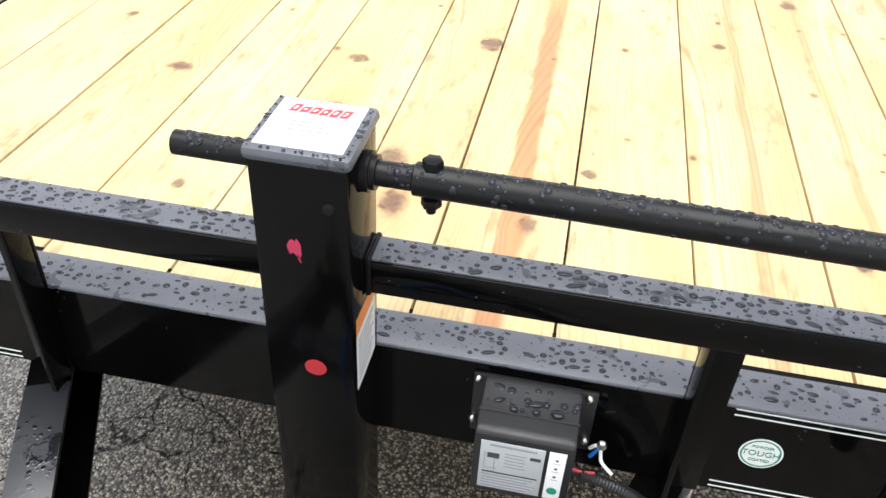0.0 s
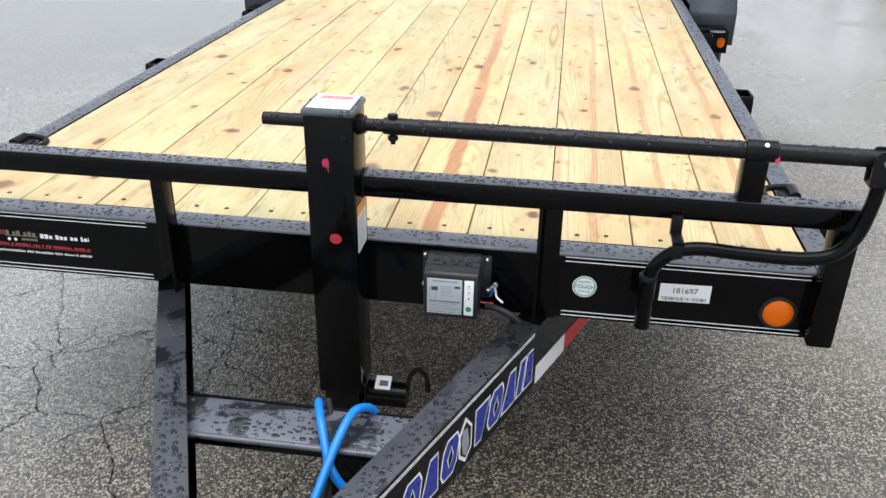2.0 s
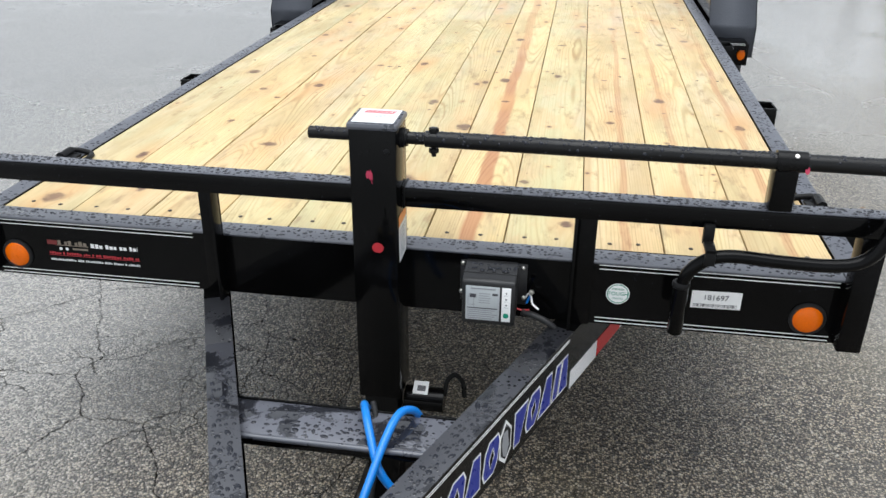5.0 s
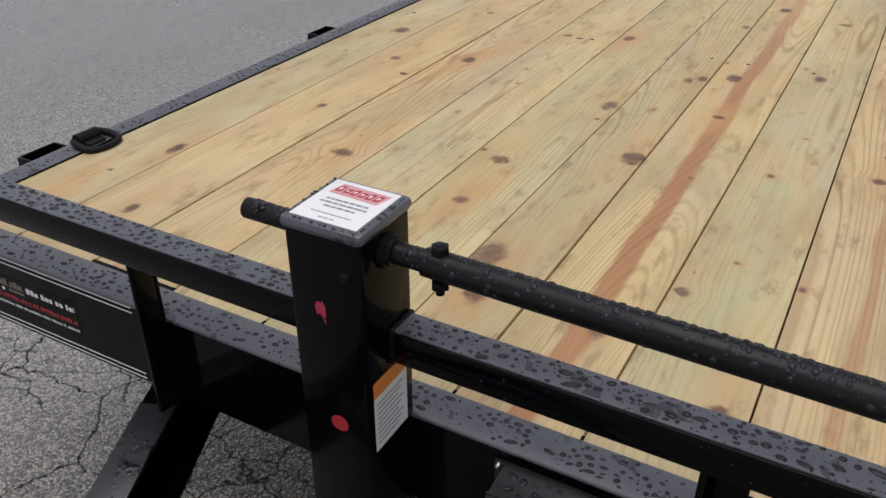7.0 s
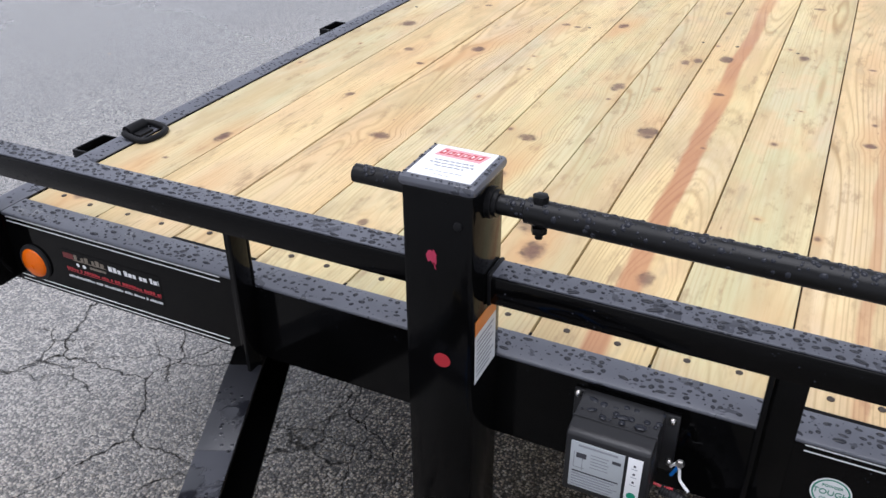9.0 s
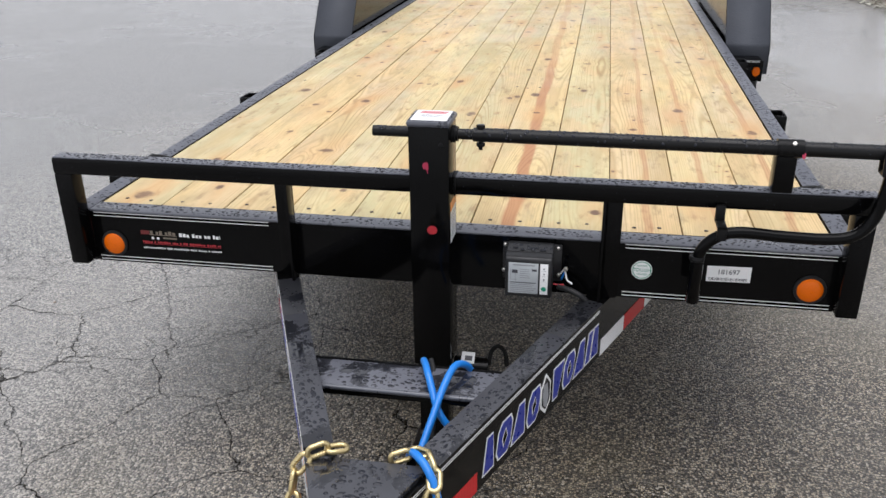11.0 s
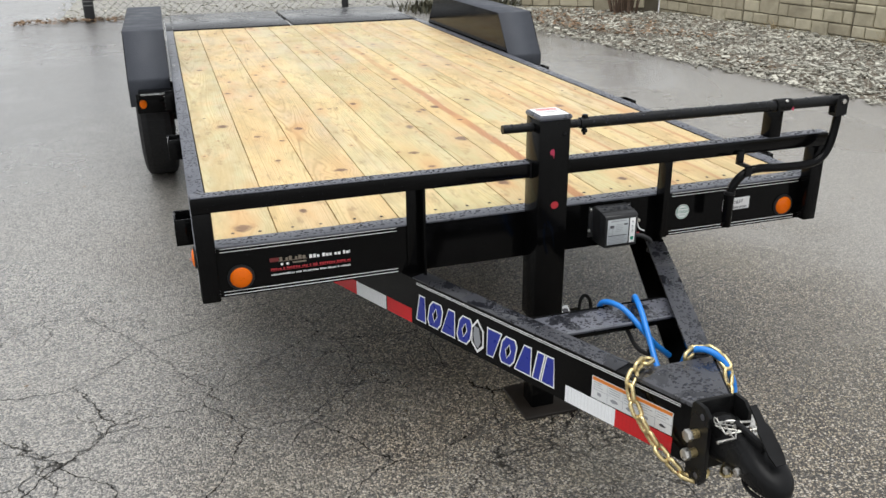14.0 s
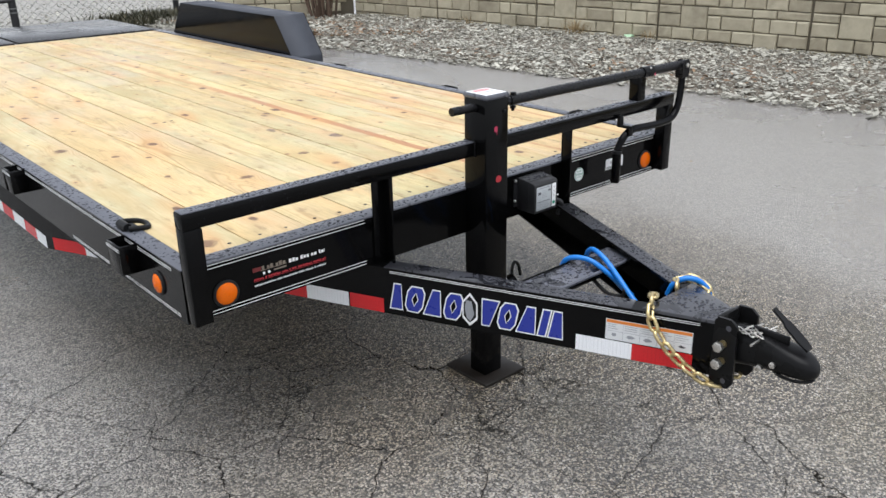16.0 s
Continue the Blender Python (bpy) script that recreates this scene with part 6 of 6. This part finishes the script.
fence()
tagged(new("rough_ground", mesh_of("rough_ground", boxed(-2.6, 8, 12.25, 40, -0.02, 0.012), ROUGH)), "rough grey gravel ground beyond the fence", "ground", kind="structure")
rng = random.Random(77)
tagged(new("rubble", scatter_mesh("rubble", [rock(rng, rng.uniform(-2.8, 6), 12.15 + abs(rng.gauss(0, 2.5)), 0.02, rng.uniform(0.015, 0.04)) for _ in range(900)], SHALE)), "scattered stones and litter beyond the fence", "rubble", kind="stuff")
tagged(new("yard_leaves", scatter_mesh("yard_leaves", [([Vector((x + a * r, y + b * r, 0.003 + c * r)) for a, b, c in ((-1, 0, 0), (0, -0.6, 0.1), (1, 0.1, 0.2), (0, 0.6, 0.15))], [(0, 1, 2), (0, 2, 3)]) for x, y, r in ((rng.uniform(-6, 4.5), rng.uniform(-2.5, 11), rng.uniform(0.006, 0.014)) for _ in range(90)) if abs(x) > 1.3 or y < -1.2], LEAVES)), "tiny dark leaf scraps on the wet asphalt", "leaves", kind="stuff")


def litter_scrap(x, y):
    """A crumpled scrap of pale green plastic."""
    rng = random.Random(9)
    bm = bmesh.new()
    bmesh.ops.create_icosphere(bm, subdivisions=2, radius=0.07)
    for v in bm.verts:
        v.co = Vector((v.co.x * 1.2, v.co.y, v.co.z * 0.45)) * rng.uniform(0.65, 1.1)
    lift = -min(v.co.z for v in bm.verts)
    bmesh.ops.translate(bm, vec=(x, y, 0.055 + lift), verts=bm.verts)
    tagged(new("plastic_scrap", mesh_of("plastic_scrap", bm, SCRAP, 20)), "crumpled pale green plastic scrap on the shale", "litter")


litter_scrap(6.78, 4.45)


def fence_debris():
    """Brown leaves and dirt washed against the foot of the gate post."""
    rng = random.Random(61)
    bits = []
    for _ in range(520):
        x, y, r = -2.35 + rng.uniform(-0.85, 0.85), 12.0 + rng.gauss(0.05, 0.13), rng.uniform(0.015, 0.04)
        m = Matrix.Translation((x, y, 0.012 + rng.uniform(0, 0.05))) @ Euler((rng.uniform(-0.6, 0.6), rng.uniform(-0.6, 0.6), rng.uniform(0, 6.3))).to_matrix().to_4x4()
        bits.append(([m @ Vector(p) for p in ((-r, 0, 0), (-0.2 * r, -0.5 * r, 0.2 * r), (r, 0, 0.1 * r), (-0.2 * r, 0.5 * r, 0.25 * r))], [(0, 1, 2), (0, 2, 3)]))
    tagged(new("leaf_drift", scatter_mesh("leaf_drift", bits, LEAVES)), "brown leaves and dirt along the fence foot", "leaves", kind="stuff")


fence_debris()


def growth():
    """Dark low weeds and twigs in the corner between fence and stone bed."""
    rng = random.Random(52)
    blades = []
    for _ in range(2600):
        x, y = rng.gauss(3.75, 0.45), rng.gauss(11.45, 0.28)
        if y > 12.0 or x > 4.9:
            continue
        a, h, w = rng.uniform(0, 6.3), rng.uniform(0.04, 0.20), rng.uniform(0.006, 0.016)
        p, side = Vector((x, y, 0.0)), Vector((-math.sin(a), math.cos(a), 0)) * w
        q = p + Vector((math.cos(a) * h * 0.8, math.sin(a) * h * 0.8, h))
        blades.append(([p - side * 0.4, p + side * 0.4, (p + q) / 2 + side, q, (p + q) / 2 - side], [(0, 1, 2, 4), (4, 2, 3)]))
    tagged(new("low_weeds", scatter_mesh("low_weeds", blades, WEEDS)), "dark low weeds and twigs in the fence corner", "weeds", kind="stuff")


growth()


# ---- rain beads ----
def beads():
    rng = random.Random(99)
    ring = [(math.cos(2 * math.pi * k / 9), math.sin(2 * math.pi * k / 9)) for k in range(9)]
    F = [(k, (k + 1) % 9, 9 + (k + 1) % 9, 9 + k) for k in range(9)] + [(9 + k, 9 + (k + 1) % 9, 18) for k in range(9)]
    out = []

    def bead(m, r, tall, stretch):
        lump, turn = rng.uniform(0.0, 0.28) * (r > 0.003), rng.uniform(0, 6.3)
        wob = [1 + lump * math.sin(2 * 6.283 * k / 9 + turn) * 0.5 + lump * math.sin(6.283 * k / 9 + turn * 2) for k in range(9)]
        pts = [Vector((c * r * w * stretch, s * r * w, -0.0002)) for (c, s), w in zip(ring, wob)]
        pts += [Vector((c * r * 0.72 * w * stretch, s * r * 0.72 * w, tall * 0.72)) for (c, s), w in zip(ring, wob)]
        pts.append(Vector((0, 0, tall)))
        out.append(([m @ p for p in pts], F))

    def patch(x0, x1, y0, y1, z, n, big, place=Matrix.Identity(4)):
        lain = {}
        for _ in range(n):
            r = rng.uniform(0.45, 1.0) * big if rng.random() < 0.60 else min(big, 0.0007 + rng.expovariate(1 / (big * 0.14)))
            long = rng.choice((1.0, 1.3, 1.7, 2.2)) if r > 0.002 else 1.0
            px, py = rng.uniform(x0 + r * 1.3, x1 - r * 1.3), rng.uniform(y0 + r * 1.3, y1 - r * 1.3)
            cell = int(px / 0.02)
            if any(((px - qx) / long) ** 2 + (py - qy) ** 2 < (1.06 * (r + q)) ** 2 for c in (cell - 1, cell, cell + 1) for qx, qy, q in lain.get(c, ())):
                continue
            lain.setdefault(cell, []).append((px, py, r))
            m = place @ Matrix.Translation((px, py, z)) @ pose(0, 0, 0, 0, 0, rng.gauss(0, 16) if long > 1.0 else rng.uniform(0, 360))
            bead(m, r, min(r * 0.38, 0.0021), long)
    patch(-1.03, -0.06, -0.046, -0.002, 0.8498, 1900, 0.0056)
    patch(0.06, 1.02, -0.046, -0.002, 0.8498, 1900, 0.0056)
    patch(-0.98, 0.98, 0.002, 0.056, TOP + 0.0038, 1400, 0.0050)
    for s in (-1, 1):
        a, b = sorted((s * 0.990, s * 1.039))
        patch(a, b, 0.02, 2.4, TOP + 0.0038, 700, 0.0042)
    patch(0.190, 0.304, -0.058, -0.008, 0.6705, 110, 0.007)
    patch(-0.051, 0.051, -0.0965, -0.0905, 1.0, 26, 0.0022)
    patch(-0.051, -0.044, -0.09, 0.006, 1.0, 22, 0.0024)
    patch(0.044, 0.051, -0.09, 0.006, 1.0, 22, 0.0024)
    patch(-0.045, 0.055, -0.92, -0.765, 0.5405, 260, 0.007)
    patch(-0.22, 0.20, -0.462, -0.366, 0.503, 260, 0.006)
    for s, d in ((-1, (0.4110, -0.9116, 0)), (1, (-0.3857, -0.9226, 0))):
        w0, w1 = sorted((-s * 0.004, -s * 0.054))
        turn = basis((s * 0.4515, 0, 0), d, (-d[1], d[0], 0))
        patch(0.34, 0.78, w0, w1, 0.5325, 420, 0.006, turn)
    # beads on the round crank rod
    for _ in range(1100):
        x, a, r = rng.uniform(-0.14, 1.0), rng.gauss(0, 0.75), min(0.0042, 0.0008 + rng.expovariate(1 / 0.0011))
        rad = 0.0128 if x < 0.1 else 0.0165
        if -0.055 < x < 0.07:
            continue
        m = Matrix.Translation((x, -0.044 - 0.0208 * max(0, x) + rad * math.sin(a), 0.958 + 0.002 * max(0, x - 0.1) + rad * math.cos(a))) @ pose(0, 0, 0, -math.degrees(a))
        bead(m, r, r * 0.40, 1.0)
    # fine beads on the upright front faces
    for _ in range(130):
        x, z = rng.uniform(-1.0, 1.0), rng.choice((rng.uniform(0.808, 0.844), rng.uniform(0.64, 0.684)))
        m = Matrix.Translation((x, -0.0482 if z > 0.8 else -0.0002, z)) @ pose(0, 0, 0, 90)
        if abs(x) > 0.06:
            bead(m, rng.uniform(0.0006, 0.0016), 0.0007, 1.0)
    me = scatter_mesh("rain_beads", out, WATER)
    for p in me.polygons:
        p.use_smooth = True
    tagged(new("rain_beads", me), "beads of rain standing on the black steel", "water", kind="stuff")


beads()
